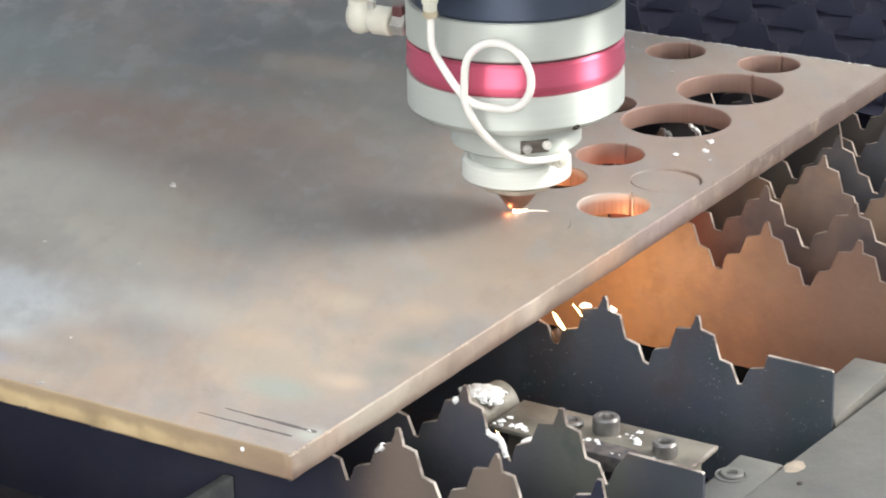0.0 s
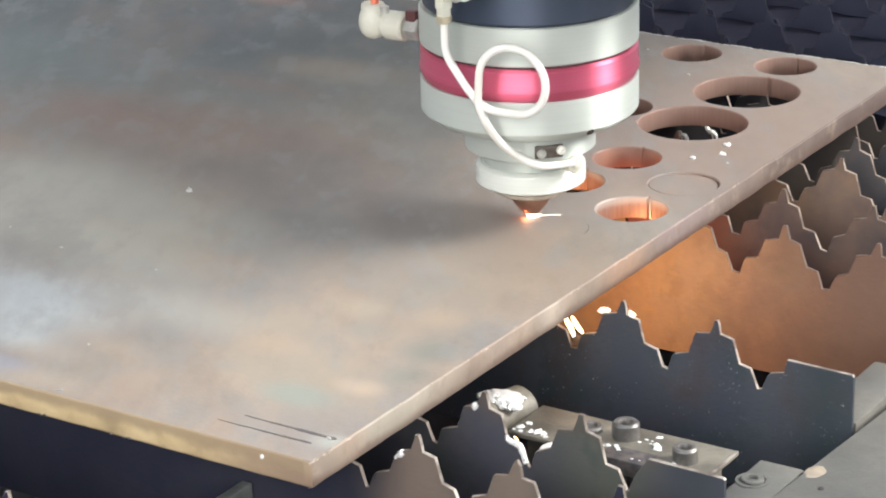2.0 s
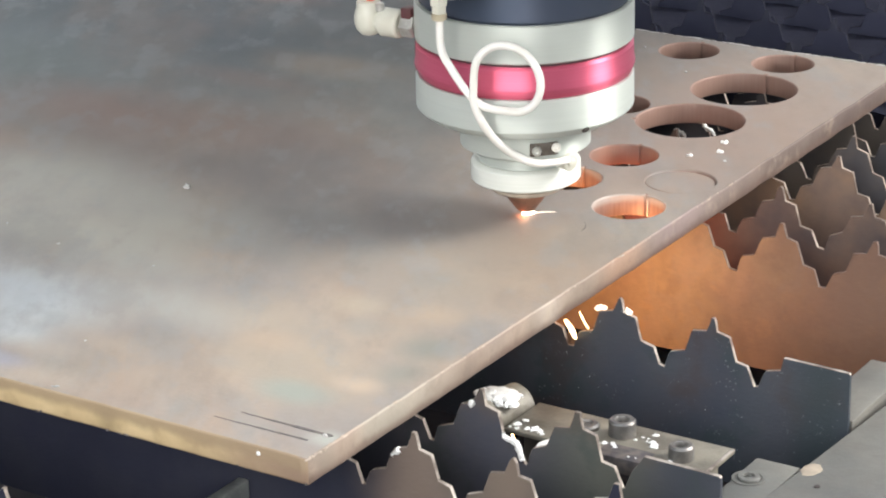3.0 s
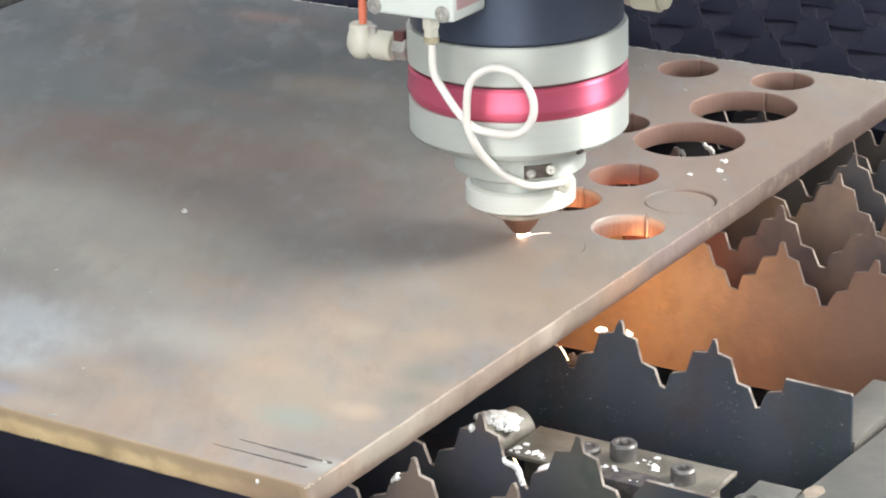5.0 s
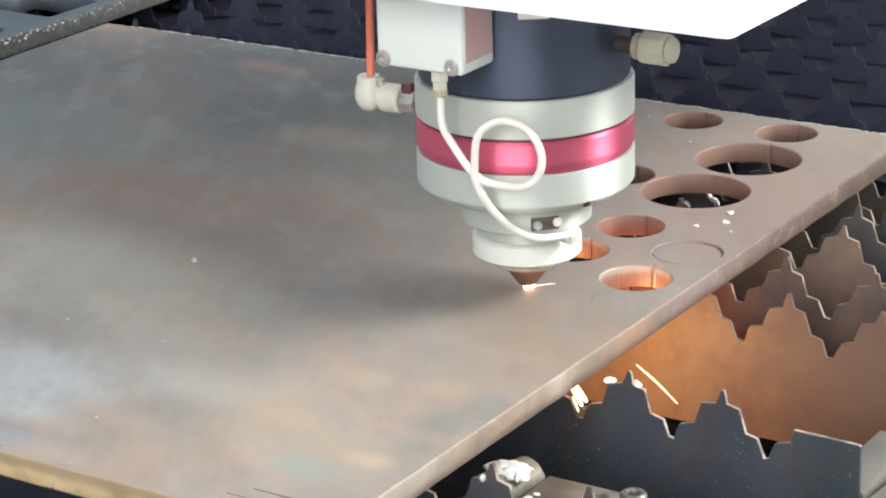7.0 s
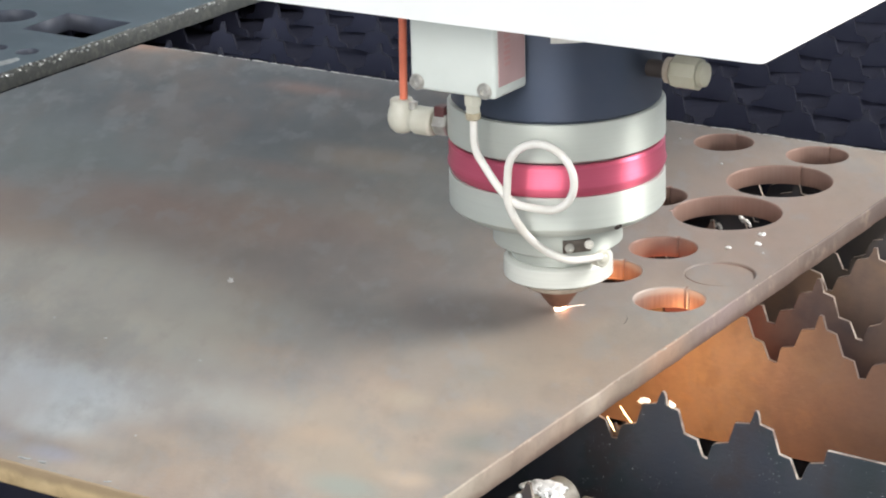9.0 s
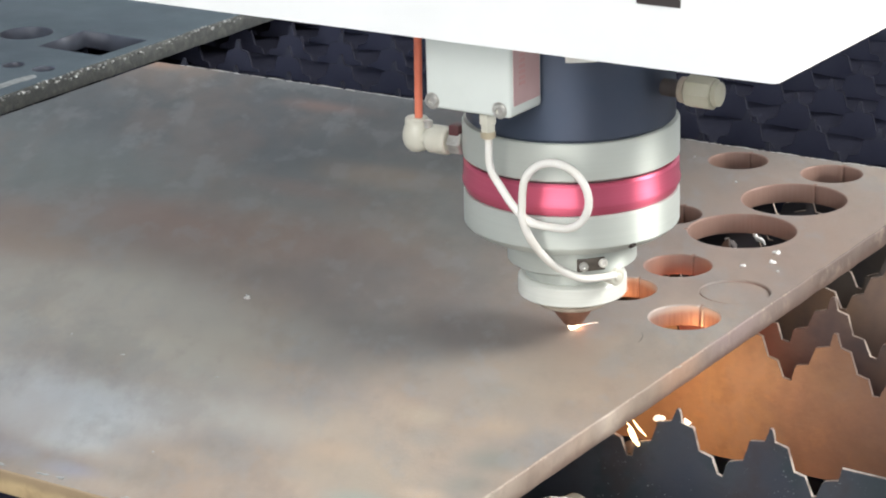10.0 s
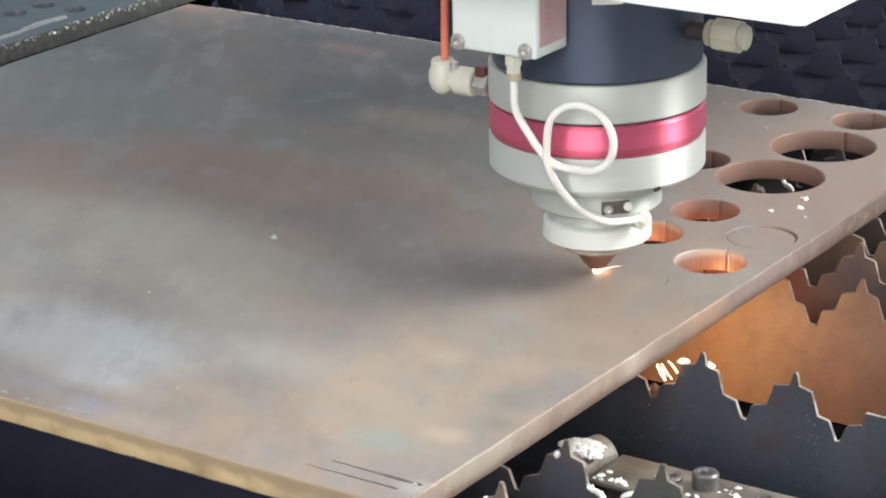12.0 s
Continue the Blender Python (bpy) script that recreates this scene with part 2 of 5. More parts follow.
rolled(PLATE, 32.5, 2.3)
PLATE_EDGE = mat("sheared_steel_edge", (0.205, 0.160, 0.128), 0.6, 0.1, (0.262, 0.210, 0.168), 55.0, 8.0, 0.30, 0.72, 0.2, 420.0, (0.37, 0.285, 0.222), 14.0, fine=(30.0, (0.22, 0.165, 0.14), 0.4))
# the entry at y 0.215 paints the cut's orange glow onto the edge
cloud_tint(PLATE_EDGE, [(0, 0.44, 0.02, 0.17, (0.105, 0.076, 0.067), 0.95), (0, 0.27, 0.02, 0.055, (0.195, 0.150, 0.142), 0.7), (0, 0.118, 0.02, 0.010, (0.20, 0.165, 0.145), 0.4), (0, 0.262, 0.02, 0.028, (0.25, 0.19, 0.18), 0.7), (0, 0.05, 0.02, 0.04, (0.335, 0.305, 0.252), 0.7), (0, 0.155, 0.02, 0.012, (0.50, 0.43, 0.36), 0.5), (0, 0.215, 0.02, 0.022, (0.36, 0.225, 0.155), 0.7), (0, 0.022, 0.02, 0.010, (0.30, 0.22, 0.17), 0.6), (0, 0.085, 0.02, 0.012, (0.29, 0.235, 0.19), 0.5)])
mottle(PLATE_EDGE, 70.0, 0.56, 0.66, (0.15, 0.115, 0.10), 0.25)
mottle(PLATE_EDGE, 95.0, 0.53, 0.62, (0.150, 0.105, 0.082), 0.16)
mottle(PLATE_EDGE, 60.0, 0.53, 0.66, (0.46, 0.37, 0.285), 0.28)
LIP = mat("pale_edge_lip", (0.36, 0.295, 0.235), 0.5, 0.1, (0.30, 0.24, 0.19), 150.0, 5.0)
CUT_EDGE = mat("flame_cut_edge", (0.56, 0.42, 0.235), 0.5, 0.1, (0.44, 0.32, 0.18), 120.0, 7.0, 0.42, 0.72, 0.5, 300.0, (0.64, 0.49, 0.28), 34.0)
cloud_tint(CUT_EDGE, [(-0.004, 0, 0.044, 0.02, (0.25, 0.165, 0.125), 0.9), (-0.085, 0, 0.006, 0.01, (0.22, 0.165, 0.09), 0.5)])
HOLE_WALL = mat("laser_cut_wall", (0.275, 0.176, 0.142), 0.5, 0.2, (0.262, 0.164, 0.130), 1.0, 5.0, 0.4, 0.6, 0.08, 2.0, stretch=(900.0, 900.0, 40.0))
OLD_PLATE = mat("grey_blue_sheet", (0.074, 0.104, 0.120), 0.45, 0.2, (0.055, 0.078, 0.094), 14.0, 6.0, 0.35, 0.7, 0.2, 400.0)
OLD_EDGE = mat("dark_burnt_edge", (0.054, 0.058, 0.058), 0.55, 0.1, (0.095, 0.100, 0.092), 220.0, 5.0, 0.42, 0.72, 0.9, 300.0)
OLD_HOLE = mat("dark_hole_wall", (0.05, 0.055, 0.075), 0.5, 0.1, (0.075, 0.085, 0.11), 60.0, 5.0)
SLAT = mat("sooty_slat_steel", (0.048, 0.056, 0.077), 0.5, 0.2, (0.074, 0.068, 0.076), 22.0, 8.0, 0.35, 0.75, 0.4, 500.0, (0.066, 0.074, 0.088), 13.0)


def specks(m, scale, size, colour):
    """Scattered pale grains of spatter on a surface."""
    nt = m.node_tree
    b = nt.nodes["Principled BSDF"]
    out = b.inputs["Base Color"].links[0].from_socket
    co = nt.nodes.new("ShaderNodeTexCoord")
    vo = nt.nodes.new("ShaderNodeTexVoronoi")
    vo.inputs["Scale"].default_value = scale
    nt.links.new(co.outputs["Object"], vo.inputs["Vector"])
    big = nt.nodes.new("ShaderNodeTexNoise")
    big.inputs["Scale"].default_value = scale * 0.13
    nt.links.new(co.outputs["Object"], big.inputs["Vector"])
    lim = nt.nodes.new("ShaderNodeMapRange")
    for key, v in (("From Min", 0.42), ("From Max", 0.75), ("To Min", 0.0), ("To Max", size)):
        lim.inputs[key].default_value = v
    nt.links.new(big.outputs["Fac"], lim.inputs["Value"])
    lt = nt.nodes.new("ShaderNodeMath")
    lt.operation = "LESS_THAN"
    nt.links.new(vo.outputs["Distance"], lt.inputs[0])
    nt.links.new(lim.outputs["Result"], lt.inputs[1])
    mx = nt.nodes.new("ShaderNodeMix")
    mx.data_type = "RGBA"
    nt.links.new(lt.outputs["Value"], mx.inputs["Factor"])
    nt.links.new(out, mx.inputs["A"])
    mx.inputs["B"].default_value = (*colour, 1)
    nt.links.new(mx.outputs["Result"], b.inputs["Base Color"])


def height_tint(m, z0, z1, colour, k):
    """A second colour with a cloudy border, from none at z0 to full at z1."""
    nt = m.node_tree
    b = nt.nodes["Principled BSDF"]
    out = b.inputs["Base Color"].links[0].from_socket
    co = nt.nodes.new("ShaderNodeTexCoord")
    sep = nt.nodes.new("ShaderNodeSeparateXYZ")
    nt.links.new(co.outputs["Object"], sep.inputs["Vector"])
    n = nt.nodes.new("ShaderNodeTexNoise")
    n.inputs["Scale"].default_value, n.inputs["Detail"].default_value = 55.0, 6.0
    nt.links.new(co.outputs["Object"], n.inputs["Vector"])
    ad = nt.nodes.new("ShaderNodeMath")
    ad.operation = "MULTIPLY_ADD"
    ad.inputs[1].default_value = (z1 - z0) * 1.6
    nt.links.new(n.outputs["Fac"], ad.inputs[0])
    nt.links.new(sep.outputs["Z"], ad.inputs[2])
    mr = nt.nodes.new("ShaderNodeMapRange")
    mr.interpolation_type = "SMOOTHSTEP"
    lift = (z1 - z0) * 0.8
    for key, v in (("From Min", z0 + lift), ("From Max", z1 + lift), ("To Min", 0.0), ("To Max", k)):
        mr.inputs[key].default_value = v
    nt.links.new(ad.outputs["Value"], mr.inputs["Value"])
    mx = nt.nodes.new("ShaderNodeMix")
    mx.data_type = "RGBA"
    nt.links.new(mr.outputs["Result"], mx.inputs["Factor"])
    nt.links.new(out, mx.inputs["A"])
    mx.inputs["B"].default_value = (*colour, 1)
    nt.links.new(mx.outputs["Result"], b.inputs["Base Color"])


height_tint(CUT_EDGE, -0.0062, -0.0022, (0.290, 0.212, 0.132), 0.85)
height_tint(CUT_EDGE, -0.0086, -0.0096, (0.20, 0.130, 0.075), 0.7)
# browner towards the bottom of the edge
height_tint(PLATE_EDGE, -0.0052, -0.0092, (0.135, 0.088, 0.068), 0.75)
PALE_HOLE = mat("pale_topped_cut_wall", (0.31, 0.185, 0.145), 0.5, 0.2, (0.275, 0.16, 0.125), 1.0, 5.0, 0.4, 0.6, 0.2, 2.0, stretch=(900.0, 900.0, 40.0))
height_tint(PALE_HOLE, -0.0044, -0.0012, (0.44, 0.41, 0.37), 0.65)
mottle(SLAT, 30.0, 0.50, 0.62, (0.036, 0.054, 0.060), 0.6)
mottle(SLAT, 21.0, 0.52, 0.64, (0.060, 0.046, 0.048), 0.6)
cloud_tint(SLAT, [(0.096, 0, 0.016, 1.0, (0.036, 0.050, 0.056), 0.8)])
specks(SLAT, 260.0, 0.13, (0.42, 0.44, 0.45))
specks(SLAT, 480.0, 0.26, (0.15, 0.17, 0.18))
specks(SLAT, 700.0, 0.16, (0.22, 0.24, 0.25))
# edge colour darkened to cancel the light on the far slats' upward faces
FAR_EDGE = mat("dimmed_slat_edge", (0.013, 0.014, 0.023), 0.85, 0.0, (0.022, 0.023, 0.034), 120.0, 5.0, 0.45, 0.7, 0.6, 500.0)
RUSTY = mat("rusty_slat_steel", (0.150, 0.098, 0.072), 0.6, 0.1, (0.075, 0.060, 0.056), 28.0, 8.0, 0.33, 0.7, 0.5, 300.0, (0.168, 0.122, 0.078), 13.0, fine=(120.0, (0.075, 0.05, 0.04), 0.22))
mottle(RUSTY, 46.0, 0.51, 0.62, (0.205, 0.130, 0.074), 0.40)
mottle(RUSTY, 70.0, 0.53, 0.64, (0.085, 0.060, 0.052), 0.35)
mottle(RUSTY, 24.0, 0.52, 0.62, (0.125, 0.105, 0.098), 0.40)
cloud_tint(RUSTY, [(0.065, 0, 0.05, 1.0, (0.118, 0.080, 0.067), 0.75)])
# shade below the plate's front edge, put into a navy base colour
NAVY_SLAT = mat("shade_navy_slat_steel", (0.021, 0.023, 0.040), 0.7, 0.0, (0.028, 0.029, 0.044), 30.0, 7.0, 0.38, 0.66, 0.4, 400.0)
MIXED_SLAT = mat("part_sooted_slat_steel", (0.058, 0.061, 0.078), 0.65, 0.1, (0.074, 0.072, 0.082), 30.0, 7.0, 0.38, 0.66, 0.4, 400.0)
cloud_tint(MIXED_SLAT, [(0.058, 0, 0.030, 1.0, (0.088, 0.092, 0.078), 0.9)])
height_tint(MIXED_SLAT, -0.024, -0.012, (0.110, 0.082, 0.066), 0.6)
cloud_tint(MIXED_SLAT, [(0.094, 0, 0.017, 1.0, (0.044, 0.050, 0.060), 0.95)])
mottle(MIXED_SLAT, 34.0, 0.50, 0.62, (0.045, 0.058, 0.055), 0.5)
# navy paints the plate's shade; the open end is dusty brown
NEAR_SLAT = mat("shade_navy_dusty_end_steel", (0.024, 0.026, 0.043), 0.6, 0.1, (0.030, 0.032, 0.047), 30.0, 7.0, 0.38, 0.66, 0.4, 400.0)
cloud_tint(NEAR_SLAT, [(0.038, 0, 0.042, 1.0, (0.105, 0.095, 0.080), 0.9), (0.008, 0, 0.030, 1.0, (0.180, 0.138, 0.114), 0.85), (0.047, 0, 0.018, 1.0, (0.185, 0.140, 0.112), 0.75)])
MAUVE = mat("charred_mauve_slat_steel", (0.094, 0.074, 0.070), 0.6, 0.1, (0.064, 0.055, 0.058), 30.0, 8.0, 0.35, 0.7, 0.4, 400.0, (0.150, 0.105, 0.082), 22.0)
DUSTY_SLAT = mat("dusty_blue_grey_slat_steel", (0.078, 0.080, 0.094), 0.6, 0.1, (0.058, 0.058, 0.068), 26.0, 8.0, 0.35, 0.7, 0.4, 400.0, (0.105, 0.090, 0.080), 18.0)
BROWN_SLAT = mat("brown_slat_steel", (0.225, 0.158, 0.124), 0.6, 0.1, (0.140, 0.105, 0.096), 28.0, 8.0, 0.35, 0.7, 0.4, 400.0, (0.27, 0.18, 0.12), 22.0)
RUST_EDGE = mat("rusty_slat_edge", (0.32, 0.26, 0.215), 0.5, 0.2, (0.12, 0.088, 0.072), 80.0, 6.0, 0.40, 0.58, 0.6, 500.0)
# shade over the far slats is put into this dark blue, paler at the tips
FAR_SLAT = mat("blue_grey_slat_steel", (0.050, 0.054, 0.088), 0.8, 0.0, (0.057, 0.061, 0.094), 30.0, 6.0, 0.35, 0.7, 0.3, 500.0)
height_tint(FAR_SLAT, -0.020, -0.010, (0.070, 0.074, 0.096), 0.7)
# colour of the added filler, darkened against the light it catches from above
FAR_FILL = mat("bluish_gap_fill", (0.011, 0.012, 0.022), 0.9, 0.0, (0.014, 0.015, 0.027), 40.0, 7.0, 0.35, 0.7, 0.6, 300.0)
for dull in (FAR_SLAT, FAR_FILL, FAR_EDGE, NAVY_SLAT, MIXED_SLAT, NEAR_SLAT):
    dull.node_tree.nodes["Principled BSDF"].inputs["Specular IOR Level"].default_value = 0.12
SLAT_EDGE = mat("bare_slat_edge", (0.44, 0.39, 0.34), 0.45, 0.4, (0.17, 0.14, 0.12), 90.0, 6.0, 0.40, 0.60, 0.6, 500.0)
SLAG = mat("bright_slag", (0.86, 0.86, 0.84), 0.35, 0.15, (0.60, 0.59, 0.57), 260.0, 5.0, 0.5, 0.8, 0.4, 600.0)
BEAM = mat("worn_bar_steel", (0.34, 0.36, 0.34), 0.5, 0.2, (0.20, 0.215, 0.21), 90.0, 6.0)
DROSS = mat("dull_dross", (0.34, 0.355, 0.345), 0.4, 0.2, (0.22, 0.225, 0.215), 200.0, 5.0)
FRAME = mat("dusty_frame_paint", (0.138, 0.138, 0.126), 0.6, 0.0, (0.095, 0.097, 0.092), 22.0, 8.0, 0.35, 0.7, 0.35, 500.0, (0.165, 0.158, 0.138), 12.0, fine=(160.0, (0.11, 0.10, 0.09), 0.4))
BRACKET = mat("dusty_machined_steel", (0.225, 0.205, 0.165), 0.5, 0.2, (0.11, 0.098, 0.08), 45.0, 8.0, 0.35, 0.65, 0.5, 500.0)
BOLT = mat("blackened_screw", (0.13, 0.125, 0.12), 0.42, 0.5, (0.24, 0.22, 0.20), 150.0, 5.0, 0.4, 0.7, 0.3, 600.0)
SOOT = mat("sooty_tray", (0.070, 0.074, 0.092), 0.8, 0.0, (0.050, 0.052, 0.066), 12.0, 6.0)
ALU = mat("turned_aluminium", (0.545, 0.58, 0.54), 0.58, 0.40, (0.525, 0.56, 0.52), 1.0, 4.0, 0.3, 0.7, 0.035, 1.0, rough_spread=0.03, stretch=(6.0, 6.0, 1400.0), turned=0.92)
RED = mat("red_anodised", (0.80, 0.17, 0.27), 0.42, 0.80, (0.78, 0.15, 0.25), 1.0, 4.0, 0.3, 0.7, 0.025, 1.0, rough_spread=0.03, stretch=(6.0, 6.0, 1400.0), turned=0.92)
SATIN = mat("satin_aluminium", (0.70, 0.72, 0.67), 0.5, 0.15, (0.66, 0.68, 0.63), 1.0, 4.0, 0.3, 0.7, 0.03, 1.0, rough_spread=0.03, stretch=(6.0, 6.0, 1400.0))
BLACK = mat("black_anodised", (0.066, 0.086, 0.128), 0.44, 0.65, (0.080, 0.096, 0.136), 25.0, 5.0, rough_spread=0.05, turned=0.6)
DARK = mat("dark_seam", (0.045, 0.036, 0.034), 0.6)
RECESS = mat("dark_recess", (0.14, 0.12, 0.10), 0.5, 0.2, (0.08, 0.065, 0.055), 150.0, 4.0)
SEAM = mat("dirty_seam", (0.085, 0.052, 0.056), 0.6)
PLASTIC = mat("ivory_plastic", (0.62, 0.62, 0.54), 0.38, 0.0, (0.56, 0.55, 0.47), 60.0, 4.0)
SIDE_PLASTIC = mat("yellowed_plastic", (0.50, 0.49, 0.39), 0.4, 0.0, (0.43, 0.41, 0.31), 60.0, 4.0)
CABLE = mat("white_cable_sheath", (0.82, 0.81, 0.77), 0.45, 0.0, (0.74, 0.72, 0.66), 80.0, 4.0)
TUBE = mat("orange_air_tube", (0.80, 0.23, 0.14), 0.32, 0.0, (0.74, 0.20, 0.12), 60.0, 4.0)
BOX = mat("pale_grey_cast_box", (0.74, 0.80, 0.77), 0.5, 0.0, (0.70, 0.76, 0.73), 40.0, 6.0, 0.35, 0.7, 0.2, 900.0)
LABEL = mat("pink_label_film", (0.58, 0.40, 0.40), 0.35, 0.0, (0.55, 0.37, 0.37), 50.0, 4.0)
LABEL_INK = mat("red_label_ink", (0.58, 0.33, 0.32), 0.4)
CLIP = mat("dark_red_plastic", (0.11, 0.035, 0.037), 0.5, 0.0, (0.08, 0.028, 0.03), 90.0, 4.0)
STEEL = mat("plated_screw_steel", (0.66, 0.66, 0.62), 0.35, 0.6, (0.50, 0.49, 0.46), 200.0, 4.0)
BRASS = mat("brass_fitting", (0.64, 0.57, 0.42), 0.35, 0.5, (0.56, 0.49, 0.34), 150.0, 4.0)
SEAT = mat("smoked_brass", (0.52, 0.45, 0.37), 0.42, 0.4, (0.42, 0.36, 0.29), 150.0, 4.0)
COPPER = mat("copper_nozzle", (0.36, 0.19, 0.13), 0.42, 0.7, (0.27, 0.15, 0.105), 150.0, 4.0)
WHITE = mat("white_powder_coat", (0.84, 0.85, 0.84), 0.45, 0.0, (0.81, 0.82, 0.81), 30.0, 5.0, 0.35, 0.7, 0.1, 1500.0)
SCRATCH = mat("burnt_scratch", (0.05, 0.045, 0.05), 0.6, 0.0, (0.12, 0.10, 0.09), 200.0, 4.0)
CHALK = mat("pale_scuff", (0.52, 0.52, 0.50), 0.6, 0.0, (0.40, 0.38, 0.36), 300.0, 5.0)
CHIP = mat("pale_primer", (0.36, 0.295, 0.225), 0.6, 0.0, (0.28, 0.235, 0.185), 250.0, 5.0)
HALL = mat("hall_wall_paint", (0.68, 0.71, 0.76), 0.8, 0.0, (0.62, 0.65, 0.70), 2.0, 5.0)
CONCRETE = mat("hall_concrete", (0.28, 0.27, 0.26), 0.75, 0.0, (0.20, 0.195, 0.19), 3.0, 7.0)
SPARK = mat("white_hot_spark", (1.0, 0.8, 0.5), 0.5, emit=(1.0, 0.70, 0.36), power=7.0)
ARC = mat("cut_arc", (1.0, 0.9, 0.7), 0.5, emit=(1.0, 0.80, 0.58), power=9.0)
KERF_GLOW = mat("glowing_slit", (0.9, 0.8, 0.7), 0.5, emit=(1.0, 0.84, 0.70), power=1.6)
HOT_SLAG = mat("hot_slag", (0.8, 0.7, 0.6), 0.5, emit=(1.0, 0.86, 0.66), power=1.1)


# ---- mesh helpers ----
def finish(name, bm, material, parent=None, label="", smooth=None):
    me = bpy.data.meshes.new(name)
    bmesh.ops.recalc_face_normals(bm, faces=bm.faces)
    bm.to_mesh(me)
    bm.free()
    for m in (material if isinstance(material, (list, tuple)) else [material]):
        me.materials.append(m)
    if smooth is not None:
        me.shade_smooth()
        me.set_sharp_from_angle(angle=radians(smooth))
    ob = new(name, me)
    if parent:
        ob.parent = parent
    if label:
        ob["label"] = label
    return ob


def part(name, bm, material, parent, label="", smooth=35):
    return finish(name, bm, material, parent, label, smooth)


def empty(name, m=None):
    ob = new(name)
    ob.empty_display_size = 0.02
    if m:
        ob.matrix_world = m
    return ob


def add_box(bm, x0, x1, y0, y1, z0, z1, bevel=0.0, seg=2):
    r = bmesh.ops.create_cube(bm, size=1.0)
    vs = r["verts"]
    for v in vs:
        v.co = Vector(((x0 + x1) / 2 + v.co.x * (x1 - x0), (y0 + y1) / 2 + v.co.y * (y1 - y0), (z0 + z1) / 2 + v.co.z * (z1 - z0)))
    if bevel:
        es = list({e for v in vs for e in v.link_edges})
        bmesh.ops.bevel(bm, geom=es, offset=bevel, segments=seg, profile=0.5, affect="EDGES")
    return bm


def box(x0, x1, y0, y1, z0, z1, bevel=0.0, seg=2):
    return add_box(bmesh.new(), x0, x1, y0, y1, z0, z1, bevel, seg)


def add_lathe(bm, profile, seg=96, m=None):
    """Turns (radius, height) pairs round z; closes the ends with caps."""
    m = m or Matrix()
    rings = []
    for r, z in profile:
        rings.append([bm.verts.new(m @ Vector((r * math.cos(2 * math.pi * i / seg), r * math.sin(2 * math.pi * i / seg), z))) for i in range(seg)])
    for a, b in zip(rings, rings[1:]):
        for i in range(seg):
            bm.faces.new((a[i], a[(i + 1) % seg], b[(i + 1) % seg], b[i]))
    bm.faces.new(rings[0])
    bm.faces.new(rings[-1])
    return bm


def lathe(profile, seg=96, m=None):
    return add_lathe(bmesh.new(), profile, seg, m)


def smooth_path(pts, n=10):
    """Catmull-Rom through the points."""
    ps = [Vector(p) for p in pts]
    ps = [ps[0] * 2 - ps[1]] + ps + [ps[-1] * 2 - ps[-2]]
    out = []
    for i in range(1, len(ps) - 2):
        a, b, c, d = ps[i - 1:i + 3]
        for k in range(n):
            t = k / n
            out.append(0.5 * (2 * b + (c - a) * t + (2 * a - 5 * b + 4 * c - d) * t * t + (3 * b - a - 3 * c + d) * t ** 3))
    out.append(ps[-2])
    return out


def tube(path, r, seg=12):
    bm = bmesh.new()
    rings = []
    up = Vector((0.3, -0.8, 0.5)).normalized()
    for i, p in enumerate(path):
        d = (path[min(i + 1, len(path) - 1)] - path[max(i - 1, 0)]).normalized()
        side = d.cross(up).normalized()
        up = side.cross(d).normalized()
        rr = r(i / (len(path) - 1)) if callable(r) else r
        rings.append([bm.verts.new(p + side * rr * math.cos(2 * math.pi * k / seg) + up * rr * math.sin(2 * math.pi * k / seg)) for k in range(seg)])
    for a, b in zip(rings, rings[1:]):
        for k in range(seg):
            bm.faces.new((a[k], a[(k + 1) % seg], b[(k + 1) % seg], b[k]))
    bm.faces.new(rings[0])
    bm.faces.new(rings[-1])
    return bm


def along(p, d):
    """A pose at p whose z points along d."""
    return Matrix.Translation(p) @ Vector(d).to_track_quat("Z", "Y").to_matrix().to_4x4()


def lump(bm, centre, size, rng, sub=2, rough=0.35):
    """An uneven blob."""
    r = bmesh.ops.create_icosphere(bm, subdivisions=sub, radius=1.0)
    off = Vector((rng.uniform(0, 50), rng.uniform(0, 50), rng.uniform(0, 50)))
    for v in r["verts"]:
        k = 1 + rough * (noise.noise(v.co * 1.7 + off) * 1.5 + noise.noise(v.co * 4.3 + off) * 0.8)
        v.co = Vector((centre[0] + v.co.x * size[0] * k, centre[1] + v.co.y * size[1] * k, centre[2] + v.co.z * size[2] * k))
    return bm


# ---- hall ----
def hall():
    floor = finish("floor", box(-7, 7, -7, 7, -1.0, -0.9), CONCRETE)
    tagged(floor, "grey concrete floor of the workshop hall", "floor", kind="structure")
    ceiling = finish("ceiling", box(-7, 7, -7, 7, 5.0, 5.1), HALL)
    tagged(ceiling, "grey workshop hall ceiling", "ceiling", kind="structure")
    for n, a in (("wall_north", (-7, 7, 7, 7.2)), ("wall_west", (-7.2, -7, -7, 7)), ("wall_east", (7, 7.2, -7, 7)), ("wall_south", (-7, 7, -7.2, -7))):
        w = finish(n, box(*a, -0.9, 5.0), HALL)
        tagged(w, "plain grey painted workshop wall", "wall", kind="structure")


hall()

# ---- cutting bed ----
TIP = -0.0097
LEFT_FLANK = ((0.0007, 0.0), (0.0013, -0.0016), (0.0032, -0.0068), (0.0089, -0.0081), (0.0121, -0.0164), (0.0180, -0.0183), (0.0187, -0.0196), (0.0208, -0.0254))
